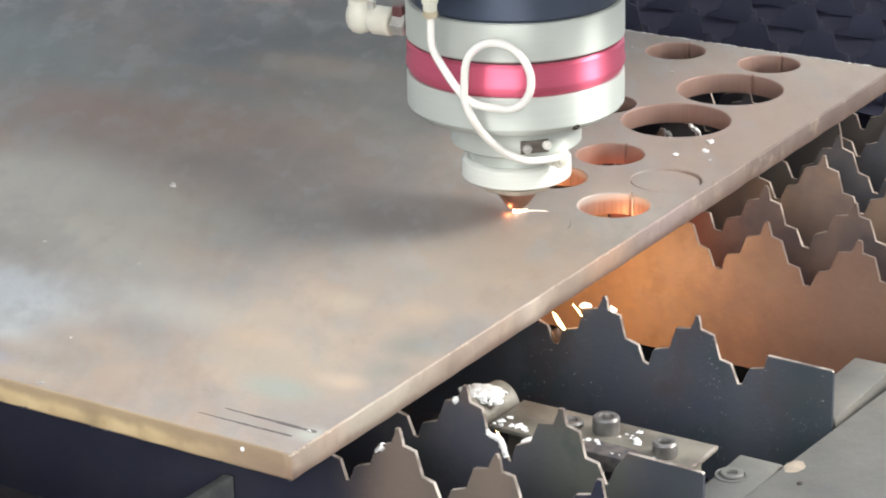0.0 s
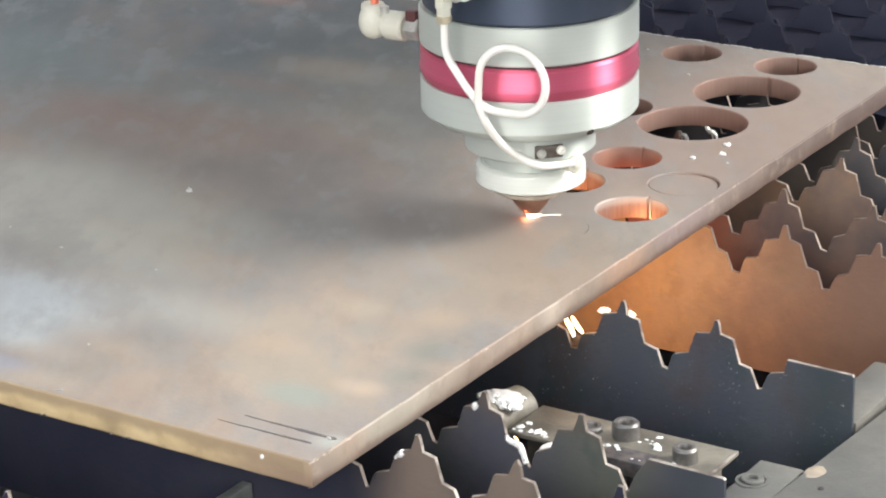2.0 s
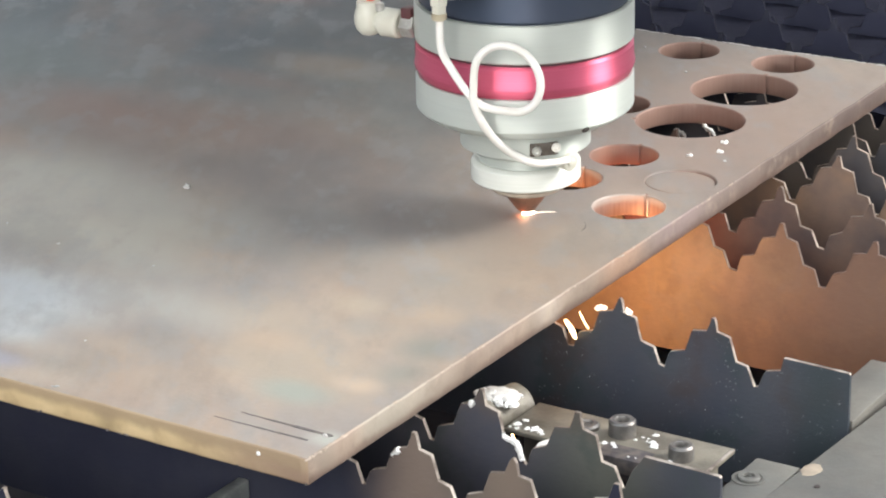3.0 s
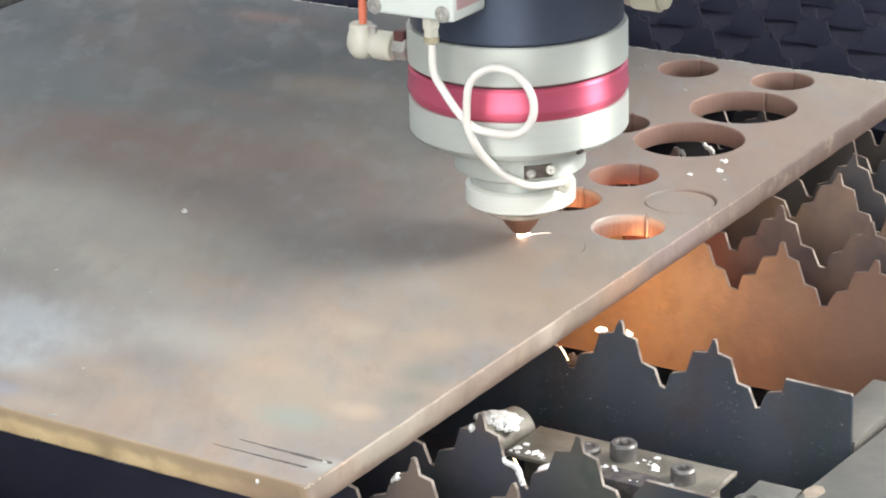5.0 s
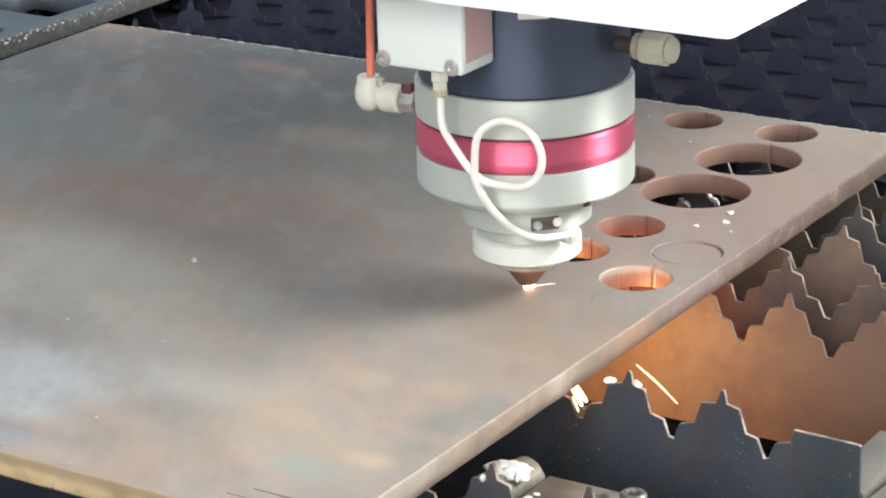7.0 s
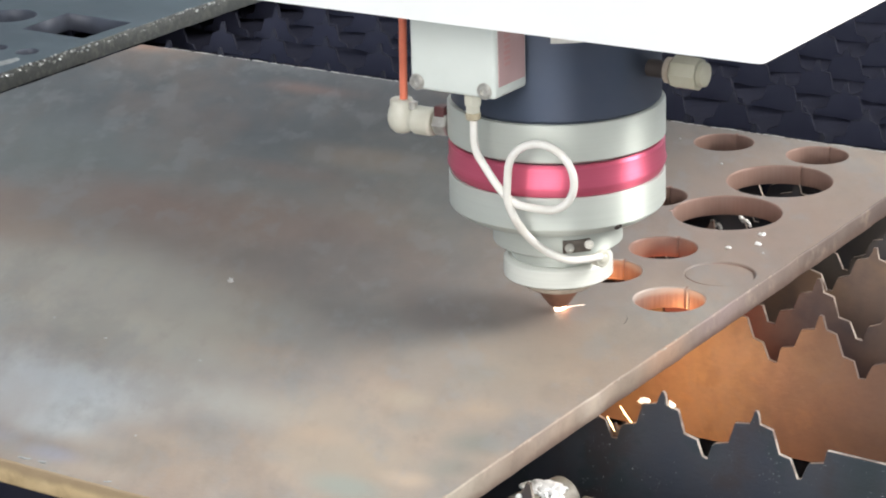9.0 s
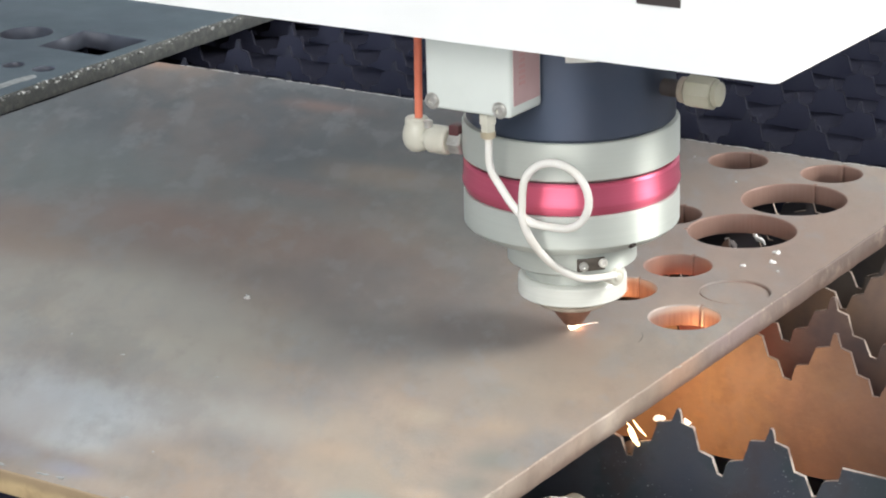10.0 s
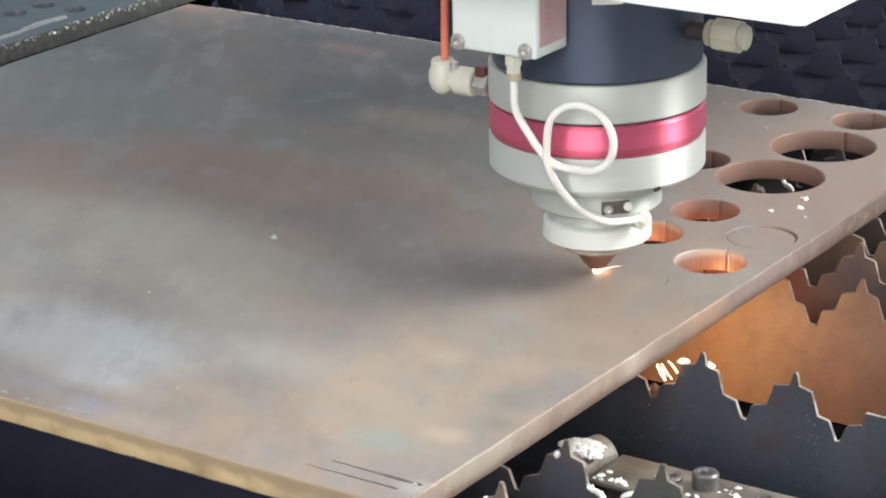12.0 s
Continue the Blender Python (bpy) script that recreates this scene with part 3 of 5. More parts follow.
RIGHT_FLANK = ((0.0007, 0.0), (0.0011, -0.0016), (0.0019, -0.0066), (0.0071, -0.0077), (0.0097, -0.0168), (0.0147, -0.0180), (0.0177, -0.0252))


def slat_profile(x0, x1, phase, flat, rng, pitch):
    """The stepped saw-tooth top of a slat from x0 to x1, with a tip at phase; flat: from this x on the top is plain and low."""
    pts = []
    k = math.floor((x0 - phase) / pitch) - 1
    while phase + k * pitch - pitch / 2 < x1:
        c = phase + k * pitch
        worn = rng.uniform(0, 0.0011)
        for x, z in [(-a, b) for a, b in reversed(LEFT_FLANK)] + list(RIGHT_FLANK):
            px = c + x + rng.uniform(-0.0004, 0.0004)
            pz = z - worn * (z > -0.003) + rng.uniform(-0.0004, 0.0004) * (z < -0.002)
            if x0 < px < min(x1, flat):
                pts.append((px, TIP + pz))
        k += 1
    if flat < x1:
        pts += [(flat + 0.0003, -0.0208), (x1 - 0.0006, -0.0214), (x1, -0.0220)]
    return [(x0, -0.030)] + [p for i, p in enumerate(pts) if i == 0 or p[0] > pts[i - 1][0] + 1e-5] + ([] if flat < x1 else [(x1, -0.030)])


def slat_sheet(name, top, low, thick, material):
    """A thin upright sheet between two profiles of (x, z)."""
    n = len(top)
    verts, faces = [], []
    for y in (-thick / 2, thick / 2):
        verts += [(x, y, z) for x, z in top] + [(x, y, z) for x, z in low]
    m = 2 * n
    for i in range(n - 1):
        faces += [(i, n + i, n + i + 1, i + 1), (m + i, m + i + 1, m + n + i + 1, m + n + i), (i, i + 1, m + i + 1, m + i), (n + i, m + n + i, m + n + i + 1, n + i + 1)]
    faces += [(0, m, m + n, n), (n - 1, 2 * n - 1, m + 2 * n - 1, m + n - 1)]
    me = bpy.data.meshes.new(name)
    me.from_pydata(verts, [], faces)
    me.materials.append(material)
    me.update()
    return me


def slat(y, x0, x1, phase, flat, seed, pitch, face, edge, label, thick=0.0016, bottom=-0.0780, cap=0.00015):
    """A support slat: the sheet, and the bare worn edge along its teeth."""
    top = slat_profile(x0, x1, phase, flat, random.Random(seed), pitch)
    low = [(x, z - cap) for x, z in top]
    ob = new("support_slat", slat_sheet("support_slat", low, [(x, bottom) for x, _ in top], thick, face))
    ob.location.y = y
    tagged(ob, label, "support slat", "support slats of the bed")
    rim = new("worn_edge", slat_sheet("worn_edge", top, low, thick, edge))
    rim.parent = ob
    rim["label"] = "bare worn toothed edge" if edge is SLAT_EDGE else "rusty toothed edge" if edge is RUST_EDGE else "dark toothed edge"


def slats():
    near = [(-0.0500, -0.0885, 9, 0.0405, -0.086), (0.0530, 0.0069, 9, 0.0398, 0.1058), (0.0955, 0.0076, 0.0737, 0.0398, 0.1033), (0.1967, 0.0087, 0.0788, 0.0406, 0.1060),
            (0.3020, 0.0283, 9, 0.0417, 0.1060), (0.3430, 0.0083, 9, 0.0420, 0.1060), (0.3945, 0.0124, 9, 0.0415, 0.1060), (0.4236, 0.0072, 9, 0.0412, 0.1060),
            (0.4680, 0.0200, 9, 0.0405, 0.1060), (0.5080, 0.0050, 9, 0.0405, 0.1060)]
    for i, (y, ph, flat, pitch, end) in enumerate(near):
        # the two nearest slats carry the plate's shade in their base colour
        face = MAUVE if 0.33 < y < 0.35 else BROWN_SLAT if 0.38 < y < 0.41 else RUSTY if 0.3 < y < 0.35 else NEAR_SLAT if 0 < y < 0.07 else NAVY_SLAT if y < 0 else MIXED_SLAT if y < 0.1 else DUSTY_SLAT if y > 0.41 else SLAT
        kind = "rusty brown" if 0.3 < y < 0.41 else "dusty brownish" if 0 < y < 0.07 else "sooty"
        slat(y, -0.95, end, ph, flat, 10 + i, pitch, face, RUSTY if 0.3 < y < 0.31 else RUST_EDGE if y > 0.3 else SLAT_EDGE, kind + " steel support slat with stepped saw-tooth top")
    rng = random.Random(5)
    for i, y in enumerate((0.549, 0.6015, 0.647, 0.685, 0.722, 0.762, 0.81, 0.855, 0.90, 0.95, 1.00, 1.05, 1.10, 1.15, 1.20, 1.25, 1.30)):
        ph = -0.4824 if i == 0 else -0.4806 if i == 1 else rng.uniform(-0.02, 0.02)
        slat(y, -1.3, 0.1060, ph, 9, 40 + i, 0.0398, FAR_SLAT, FAR_EDGE, "dark bluish steel support slat with stepped saw-tooth top")
    beam = finish("cross_beam", box(-0.0698, -0.0652, -0.50, 0.0515, -0.12, -0.0452, 0.0006), BEAM, smooth=35)
    tagged(beam, "thin pale-edged steel bar under the plate's corner", "beam")


slats()


def gap_filler():
    """An added uneven surface in the far part of the bed that keeps the gaps from going black."""
    nx, ny = 150, 80
    verts, faces = [], []
    for j in range(ny + 1):
        for i in range(nx + 1):
            x, y = -1.35 + 1.44 * i / nx, 0.520 + 0.90 * j / ny
            h = noise.noise(Vector((x * 22, y * 22, 1.0))) * 0.0035 + noise.noise(Vector((x * 70, y * 70, 4.0))) * 0.0015
            verts.append((x, y, -0.0310 + h))
    for j in range(ny):
        for i in range(nx):
            a = j * (nx + 1) + i
            faces.append((a, a + 1, a + nx + 2, a + nx + 1))
    me = bpy.data.meshes.new("gap_filler")
    me.from_pydata(verts, [], faces)
    me.materials.append(FAR_FILL)
    me.shade_smooth()
    tagged(new("gap_filler", me), "dark bluish filler surface lying low between the far slats", "slag", kind="stuff")


gap_filler()


def bed():
    tray = finish("bed_tray", box(-1.4, 0.30, -0.9, 1.5, -0.30, -0.28), SOOT)
    tagged(tray, "sooty grey slag tray under the support slats", "tray", kind="structure")
    for n, a in (("bed_wall_front", (-1.4, 0.30, -0.92, -0.90)), ("bed_wall_back", (-1.4, 0.30, 1.5, 1.52)), ("bed_wall_west", (-1.42, -1.4, -0.92, 1.52))):
        w = finish(n, box(*a, -0.9, -0.05), SOOT)
        tagged(w, "sooty sheet-steel side wall of the bed", "bed wall", kind="structure")
    for y0, y1 in ((-0.9, 0.1555), (0.2010, 0.2590), (0.320, 1.5)):
        ledge = finish("slat_ledge", box(0.0880, 0.1056, y0, y1, -0.28, -0.0428, 0.0008), FRAME, smooth=35)
        tagged(ledge, "dusty grey steel ledge carrying the slat ends", "ledge", kind="structure")
    bm = box(0.0, 0.24, -0.75, 1.1, -0.28, -0.0418, 0.0012)
    bm.transform(Matrix.Translation((0.1070, 0.1560, 0)) @ Matrix.Rotation(radians(-3.5), 4, "Z"))
    rail = finish("bed_rail", bm, FRAME, smooth=35)
    tagged(rail, "wide dusty grey steel side rail of the cutting bed", "rail", kind="structure")
    chip = bmesh.new()
    lump(chip, (0.1105, 0.1535, -0.0418), (0.0034, 0.0056, 0.0003), random.Random(4), 3, 0.14)
    tagged(finish("paint_chip", chip, CHIP, None, "", 60), "pale patch of bare primer on the grey rail", "paint chip")
    dot = lathe([(0.0011, -0.0415), (0.0011, -0.0411), (0.0008, -0.0409)], 16, Matrix.Translation((0.1180, 0.1420, -0.0003)))
    tagged(finish("grit", dot, DARK), "small black grain on the grey rail", "grit")


bed()


def socket_screw(name, p, r, h, material, parent=None, label=""):
    """A socket head cap screw standing upright."""
    bm = lathe([(r, 0), (r, h - 0.0008), (r - 0.0007, h), (r * 0.58, h), (r * 0.50, h - 0.0006), (r * 0.50, h * 0.45)], 28, Matrix.Translation(p))
    return part(name, bm, material, parent, label)


def clamp():
    """The clamp bar between two slats, with its screws and slag."""
    root = empty("clamp_bar")
    tagged(root, "dusty steel clamp bar with cap screws and bright slag", "clamp bar")
    bm = box(0.002, 0.0843, 0.1190, 0.1455, -0.0382, -0.0362, 0.0007)
    part("bar", bm, BRACKET, root)
    # the recess is a block just proud of the bar, its shade in the colour
    part("pocket_shade_block", box(0.0415, 0.0615, 0.1172, 0.1275, -0.0424, -0.0360, 0.0006), SCRATCH, root, "dark raised block drawn for a recess in the bar")
    part("worn_edge", box(0.0834, 0.0846, 0.1200, 0.1446, -0.0366, -0.0359, 0.0002), SLAT_EDGE, root, "bright worn end edge")
    for x0, x1 in ((0.002, 0.012), (0.068, 0.0780)):
        part("bar_foot", box(x0, x1, 0.1330, 0.1450, -0.070, -0.0380, 0.001), BRACKET, root)
    bm = lathe([(0.0075, -0.013), (0.0088, -0.0115), (0.0088, 0.0115), (0.0075, 0.013)], 40, along((-0.0092, 0.1330, -0.0388), (0.25, 1, 0)))
    part("round_boss", bm, BRACKET, root)
    socket_screw("cap_screw", (0.0430, 0.1358, -0.0362), 0.0051, 0.0062, BOLT, root)
    socket_screw("cap_screw", (0.0288, 0.1345, -0.0362), 0.0048, 0.0020, BOLT, root)
    socket_screw("cap_screw", (0.0710, 0.1285, -0.0362), 0.0046, 0.0056, BOLT, root)
    bm = bmesh.new()
    rng = random.Random(3)
    for x, y, sx in ((-0.0050, 0.1340, 0.0042), (-0.0080, 0.1352, 0.0040), (-0.0110, 0.1350, 0.0038), (-0.0140, 0.1345, 0.0036), (-0.0170, 0.1338, 0.0032), (-0.0200, 0.1330, 0.0026),
                     (-0.0015, 0.1310, 0.0026), (-0.0060, 0.1312, 0.0030), (-0.0100, 0.1310, 0.0030), (-0.0140, 0.1305, 0.0026), (-0.0120, 0.1280, 0.0022), (-0.0075, 0.1285, 0.0020)):
        lump(bm, (x * 0.8, y, -0.0302 - 20 * (y - 0.133) ** 2 - 30 * (x * 0.8 + 0.009) ** 2), (sx * 1.05, sx * 0.95, 0.0010), rng, 3, 0.22)
    for i in range(14):
        x, y = -0.0240 + 0.024 * rng.random(), 0.127 + 0.012 * rng.random()
        lump(bm, (x * 0.8, y, -0.0302 - 20 * (y - 0.133) ** 2 - 30 * (x * 0.8 + 0.009) ** 2), (rng.uniform(.0008, .0020), rng.uniform(.0008, .0020), rng.uniform(.0006, .0012)), rng, 2, 0.4)
    for x, y in ((0.0105, 0.1225), (0.0130, 0.1235), (0.0155, 0.1228), (0.0245, 0.1290), (0.0375, 0.1225), (0.0400, 0.1222), (0.0575, 0.1330), (0.0590, 0.1315), (0.0690, 0.1225)):
        lump(bm, (x, y, -0.0360), (rng.uniform(.0008, .0018), rng.uniform(.0008, .0018), 0.0006), rng, 2, 0.7)
    lump(bm, (0.0225, 0.1155, -0.0366), (0.0030, 0.0042, 0.0005), rng, 2, 0.25)
    # a ragged streak by the boss, grains round the screws and along the front edge
    for i in range(45):
        k = rng.random()
        x, y = ((0.0035 + 0.0040 * k, 0.1212 + 0.0085 * k + rng.uniform(-0.0016, 0.0016)), (0.0230 + 0.006 * k, 0.1340 + rng.uniform(-0.003, 0.004)), (0.0375 + 0.009 * k, 0.1262 + rng.uniform(-0.002, 0.002)),
                (0.0490 + 0.010 * k, 0.1365 + rng.uniform(-0.005, 0.005)), (0.0030 + 0.075 * k, 0.1203 + rng.uniform(-0.0008, 0.0020)))[i % 5]
        q = rng.uniform(0.0003, 0.0010)
        lump(bm, (x, y, -0.0361), (q * 1.3, q, q * 0.8), rng, 2, 0.6)
    tagged(part("slag_crust", bm, SLAG, root, "bright grey slag crust"), kind="stuff")
    screw = empty("countersunk_screw")
    tagged(screw, "dusty grey socket screw sunk in the dusty ledge", "screw")
    part("collar", lathe([(0.0062, -0.001), (0.0062, 0.0004), (0.0050, 0.0004), (0.0048, -0.0006)], 32, Matrix.Translation((0.0933, 0.1380, -0.0428))), FRAME, screw)
    part("socket_head", lathe([(0.0042, -0.002), (0.0042, 0.0009), (0.0038, 0.0013), (0.0022, 0.0013), (0.0020, -0.0012)], 28, Matrix.Translation((0.0933, 0.1380, -0.0428))), FRAME, screw)


clamp()


# ---- sheets ----
def sheet_mesh(name, outlines, thick, bevel=0.0005):
    """A flat sheet with holes: closed outlines, filled and given depth; its top lies at z = 0."""
    cu = bpy.data.curves.new(name, "CURVE")
    cu.dimensions, cu.fill_mode = "2D", "BOTH"
    cu.extrude, cu.bevel_depth, cu.bevel_resolution, cu.offset = thick / 2 - bevel, bevel, 1, -bevel
    for pts in outlines:
        sp = cu.splines.new("POLY")
        sp.points.add(len(pts) - 1)
        for p, (x, y) in zip(sp.points, pts):
            p.co = (x, y, 0, 1)
        sp.use_cyclic_u = True
    tmp = new("outline", cu)
    bpy.context.view_layer.update()
    me = bpy.data.meshes.new_from_object(tmp.evaluated_get(bpy.context.evaluated_depsgraph_get()))
    bpy.data.objects.remove(tmp)
    bpy.data.curves.remove(cu)
    me.name = name
    me.transform(Matrix.Translation((0, 0, -thick / 2)))
    me.materials.clear()
    bm = bmesh.new()
    bm.from_mesh(me)
    bmesh.ops.remove_doubles(bm, verts=bm.verts, dist=0.00002)
    bm.to_mesh(me)
    bm.free()
    return me


def ring_points(cx, cy, r, n=72, notch=None):
    """A circle; notch: the angle at which the lead-in of the cut leaves a narrow slit."""
    pts = []
    for i in range(n):
        a = 2 * math.pi * i / n
        pts.append((cx + r * math.cos(a), cy + r * math.sin(a)))
        if notch is not None and abs(a - radians(notch)) < math.pi / n:
            u = Vector((math.cos(radians(notch)), math.sin(radians(notch))))
            w = Vector((-u.y, u.x)) * 0.0003
            pts.pop()
            c = Vector((cx, cy))
            for q in (c + u * r - w * 1.6, c + u * (r + 0.0016) - w, c + u * (r + 0.0016) + w, c + u * r + w * 1.6):
                pts.append(tuple(q))
    return pts


def edge_points(corners, step, amp, seed):
    """A polygon with slightly uneven sides."""
    out = []
    for (ax, ay), (bx, by) in zip(corners, corners[1:] + corners[:1]):
        a, b = Vector((ax, ay)), Vector((bx, by))
        n = max(1, int((b - a).length / step))
        nrm = Vector((-(b - a).y, (b - a).x)).normalized()
        for i in range(n):
            p = a.lerp(b, i / n)
            k = noise.noise(Vector((p.x * 60, p.y * 60, seed))) * amp * (0 if i == 0 else 1)
            out.append(tuple(p + nrm * k))
    return out


HOLES = [(-0.0246, 0.2647, 0.0150), (-0.0581, 0.3220, 0.0150), (-0.0554, 0.3800, 0.0249), (-0.0550, 0.4348, 0.0250), (-0.1077, 0.4804, 0.0148),
         (-0.0568, 0.4815, 0.0150), (-0.0650, 0.2835, 0.0150), (-0.0965, 0.3862, 0.0148)]
LOOSE = (-0.0204, 0.3032, 0.0151)
CUT = (-0.0423, 0.2290, 0.0150)


def arc_strip(cx, cy, r, a0, a1, w, rng, n=40):
    """A thin uneven burnt line along an arc on the plate's top."""
    bm = bmesh.new()
    rows = []
    for i in range(n + 1):
        a = radians(a0 + (a1 - a0) * i / n)
        ww = w * rng.uniform(0.6, 1.15) * (0.3 + 0.7 * math.sin(math.pi * (0.05 + 0.9 * i / n)))
        rows.append([bm.verts.new((cx + (r + k) * math.cos(a), cy + (r + k) * math.sin(a), z)) for k, z in ((ww, 0.00010), (-ww, 0.00010), (-ww, -0.0003), (ww, -0.0003))])
    for p, q in zip(rows, rows[1:]):
        for k in range(4):
            bm.faces.new((p[k], p[(k + 1) % 4], q[(k + 1) % 4], q[k]))
    bm.faces.new(rows[0])
    bm.faces.new(rows[-1])
    return bm


def work_plate():
    W, L = 0.5050, 0.5023
    outer = edge_points([(0, 0), (0, L), (-W, L), (-W, 0)], 0.004, 0.0006, 3.0)
    outs = [outer] + [ring_points(x, y, r, 80, 202.5 if r > 0.02 and y < 0.4 else 92) for x, y, r in HOLES]
    outs.append(ring_points(*LOOSE[:2], LOOSE[2] + 0.00006))
    me = sheet_mesh("steel_plate", outs, 0.0097, 0.0007)
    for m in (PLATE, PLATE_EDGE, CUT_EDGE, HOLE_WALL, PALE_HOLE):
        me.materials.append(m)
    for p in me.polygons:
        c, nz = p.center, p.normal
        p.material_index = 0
        if abs(nz.z) < 0.93:
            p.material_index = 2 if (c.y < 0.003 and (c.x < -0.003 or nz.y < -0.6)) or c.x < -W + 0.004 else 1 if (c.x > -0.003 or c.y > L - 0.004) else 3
            if nz.z > 0.2 and math.hypot(c.x - LOOSE[0], c.y - LOOSE[1]) < LOOSE[2] + 0.002:
                p.material_index = 0
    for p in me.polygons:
        # two of the holes have a paler upper wall
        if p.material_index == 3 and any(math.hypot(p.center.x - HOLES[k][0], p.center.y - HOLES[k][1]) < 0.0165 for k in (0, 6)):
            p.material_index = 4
    ob = new("steel_plate", me)
    tagged(ob, "rust-brown hot-rolled steel plate with round cut holes", "steel plate")
    rng = random.Random(31)
    for a0, a1, w in ((2, 30, 0.00024), (31, 44, 0.00009)):
        part("kerf", arc_strip(*CUT, a0, a1, w, rng), SCRATCH, ob, "dark narrow slit of the cut")
    hx, hy, hr = HOLES[0]
    a = radians(86.5)
    part("slit_burr", box(hx + hr * math.cos(a) - 0.0005, hx + hr * math.cos(a) + 0.0005, hy + hr * math.sin(a) - 0.0006, hy + hr * math.sin(a) + 0.0004, -0.0092, -0.0014, 0.0002), SLAT_EDGE, ob, "bright burr beside the lead-in slit")
    disc = sheet_mesh("cut_disc", [ring_points(*LOOSE[:2], LOOSE[2] - 0.00028)], 0.0097, 0.0002)
    for m in (PLATE, HOLE_WALL):
        disc.materials.append(m)
    for p in disc.polygons:
        p.material_index = 1 if abs(p.normal.z) < 0.8 else 0
    d = new("cut_disc", disc)
    # a little sunk and tipped, lying against the near side of its hole
    c = Vector((LOOSE[0], LOOSE[1], 0))
    d.matrix_world = Matrix.Translation(c + Vector((-0.00012, -0.00022, -0.0005))) @ pose(0, 0, 0, -1.6, 0.9, 0) @ Matrix.Translation(-c)
    tagged(d, "round brown steel disc lying loose in its hole", "steel disc")
    # pale beads that paint the thin highlight of the far edge
    bm = bmesh.new()
    rng = random.Random(44)
    for i in range(230):
        x = -0.485 + 0.475 * i / 230 + rng.uniform(-0.002, 0.002)
        q = rng.uniform(0.0003, 0.0007) * (1.7 if rng.random() < 0.1 else 1)
        lump(bm, (x, L - 0.0006 + rng.uniform(-0.0004, 0.0004), 0.0), (q * 3.4, q * 0.9, q * 0.55), rng, 1, 0.3)
    tagged(part("edge_highlight", bm, CHALK, ob, "pale beads drawing the highlight along the far edge"), kind="stuff")
    # uneven lip and dark dross along the two near edges
    lip, dross = bmesh.new(), bmesh.new()
    for i in range(150):
        y, q = rng.random() ** 1.2 * 0.32, rng.uniform(0.00025, 0.0006)
        lump(lip, (-0.0006 + rng.uniform(-0.0006, 0.0005), y, -0.0004 + rng.uniform(-0.0003, 0.0002)), (q, q * rng.uniform(1.5, 4.0), q * 0.7), rng, 1, 0.4)
    for i in range(320):
        q = rng.uniform(0.0002, 0.0006)
        x, y = (rng.uniform(-0.0009, -0.0002), rng.random() * 0.35) if i % 2 else (-0.42 * rng.random(), rng.uniform(0.0002, 0.0009))
        lump(dross, (x - 0.0004, y, -0.0092 + rng.uniform(-0.0003, 0.0002)), (q * (1 if i % 2 else 2.2), q * (2.2 if i % 2 else 1), q), rng, 1, 0.5)
    tagged(part("uneven_lip", lip, LIP, ob, "pale uneven lip of the edge"), kind="stuff")
    tagged(part("edge_dross", dross, SCRATCH, ob, "dark dross under the edge"), kind="stuff")
    # marks and small droppings on the plate
    for n, p0, p1, w in (("scratch", (-0.0415, 0.0190), (-0.0030, 0.0186), 0.0010), ("scratch", (-0.0475, 0.0117), (-0.0085, 0.0119), 0.0007)):
        bm = bmesh.new()
        a, b = Vector((*p0, 0)), Vector((*p1, 0))
        rng = random.Random(p0[0])
        up, lo = [], []
        for i in range(25):
            t = i / 24
            p = a.lerp(b, t)
            ww = w * (0.15 + 0.85 * t) * rng.uniform(0.6, 1.15) * (1 if i < 24 else 0.4)
            off = rng.uniform(-0.0001, 0.0001)
            up.append(bm.verts.new((p.x, p.y + ww + off, 0.00012)))
            lo.append(bm.verts.new((p.x, p.y - ww + off, 0.00012)))
        for i in range(24):
            bm.faces.new((lo[i], lo[i + 1], up[i + 1], up[i]))
        r = bmesh.ops.extrude_face_region(bm, geom=bm.faces[:])
        for v in r["geom"]:
            if isinstance(v, bmesh.types.BMVert):
                v.co.z = -0.0003
        part(n, bm, SCRATCH, ob, "dark burnt gouge")
    rng = random.Random(12)
    for x, y, s in ((-0.0321, 0.3347, 0.0016), (-0.0276, 0.3586, 0.0018), (-0.0221, 0.3454, 0.0018), (-0.0150, 0.3353, 0.0010), (-0.0913, 0.4458, 0.0013), (-0.1301, 0.4752, 0.0010),
                    (-0.0050, 0.0185, 0.0014), (-0.2020, 0.1936, 0.0023), (-0.2395, 0.1215, 0.0007), (-0.2051, 0.1135, 0.0008), (-0.1551, 0.1125, 0.0006), (-0.1114, 0.0039, 0.0009), (-0.1291, 0.0408, 0.0007), (-0.1436, 0.0056, 0.0012), (-0.1524, 0.0047, 0.0014), (-0.1830, 0.0040, 0.0013), (-0.1700, 0.0040, 0.0012)):
        s *= 1.25 if 0.33 < y < 0.36 else 0.95
        bm = bmesh.new()
        for _ in range(3):
            lump(bm, (rng.uniform(-s, s) * 0.6, rng.uniform(-s, s) * 0.6, s * 0.15), (s * 0.55, s * 0.5, s * 0.4), rng, 1, 0.5)
        if y < 0.006:
            # smeared along the edge
            for v in bm.verts:
                v.co = Vector((v.co.x * 2.4, v.co.y * 1.2, v.co.z * 0.4))
        b = finish("spatter_bead", bm, DROSS if y < 0.006 else SLAG if y > 0.3 and s > 0.0014 else CHALK, None, "", 50)
        b.location = (x, y, 0)
        tagged(b, "tiny bright metal spatter on the brown plate", "spatter", "spatter on the plate")


work_plate()
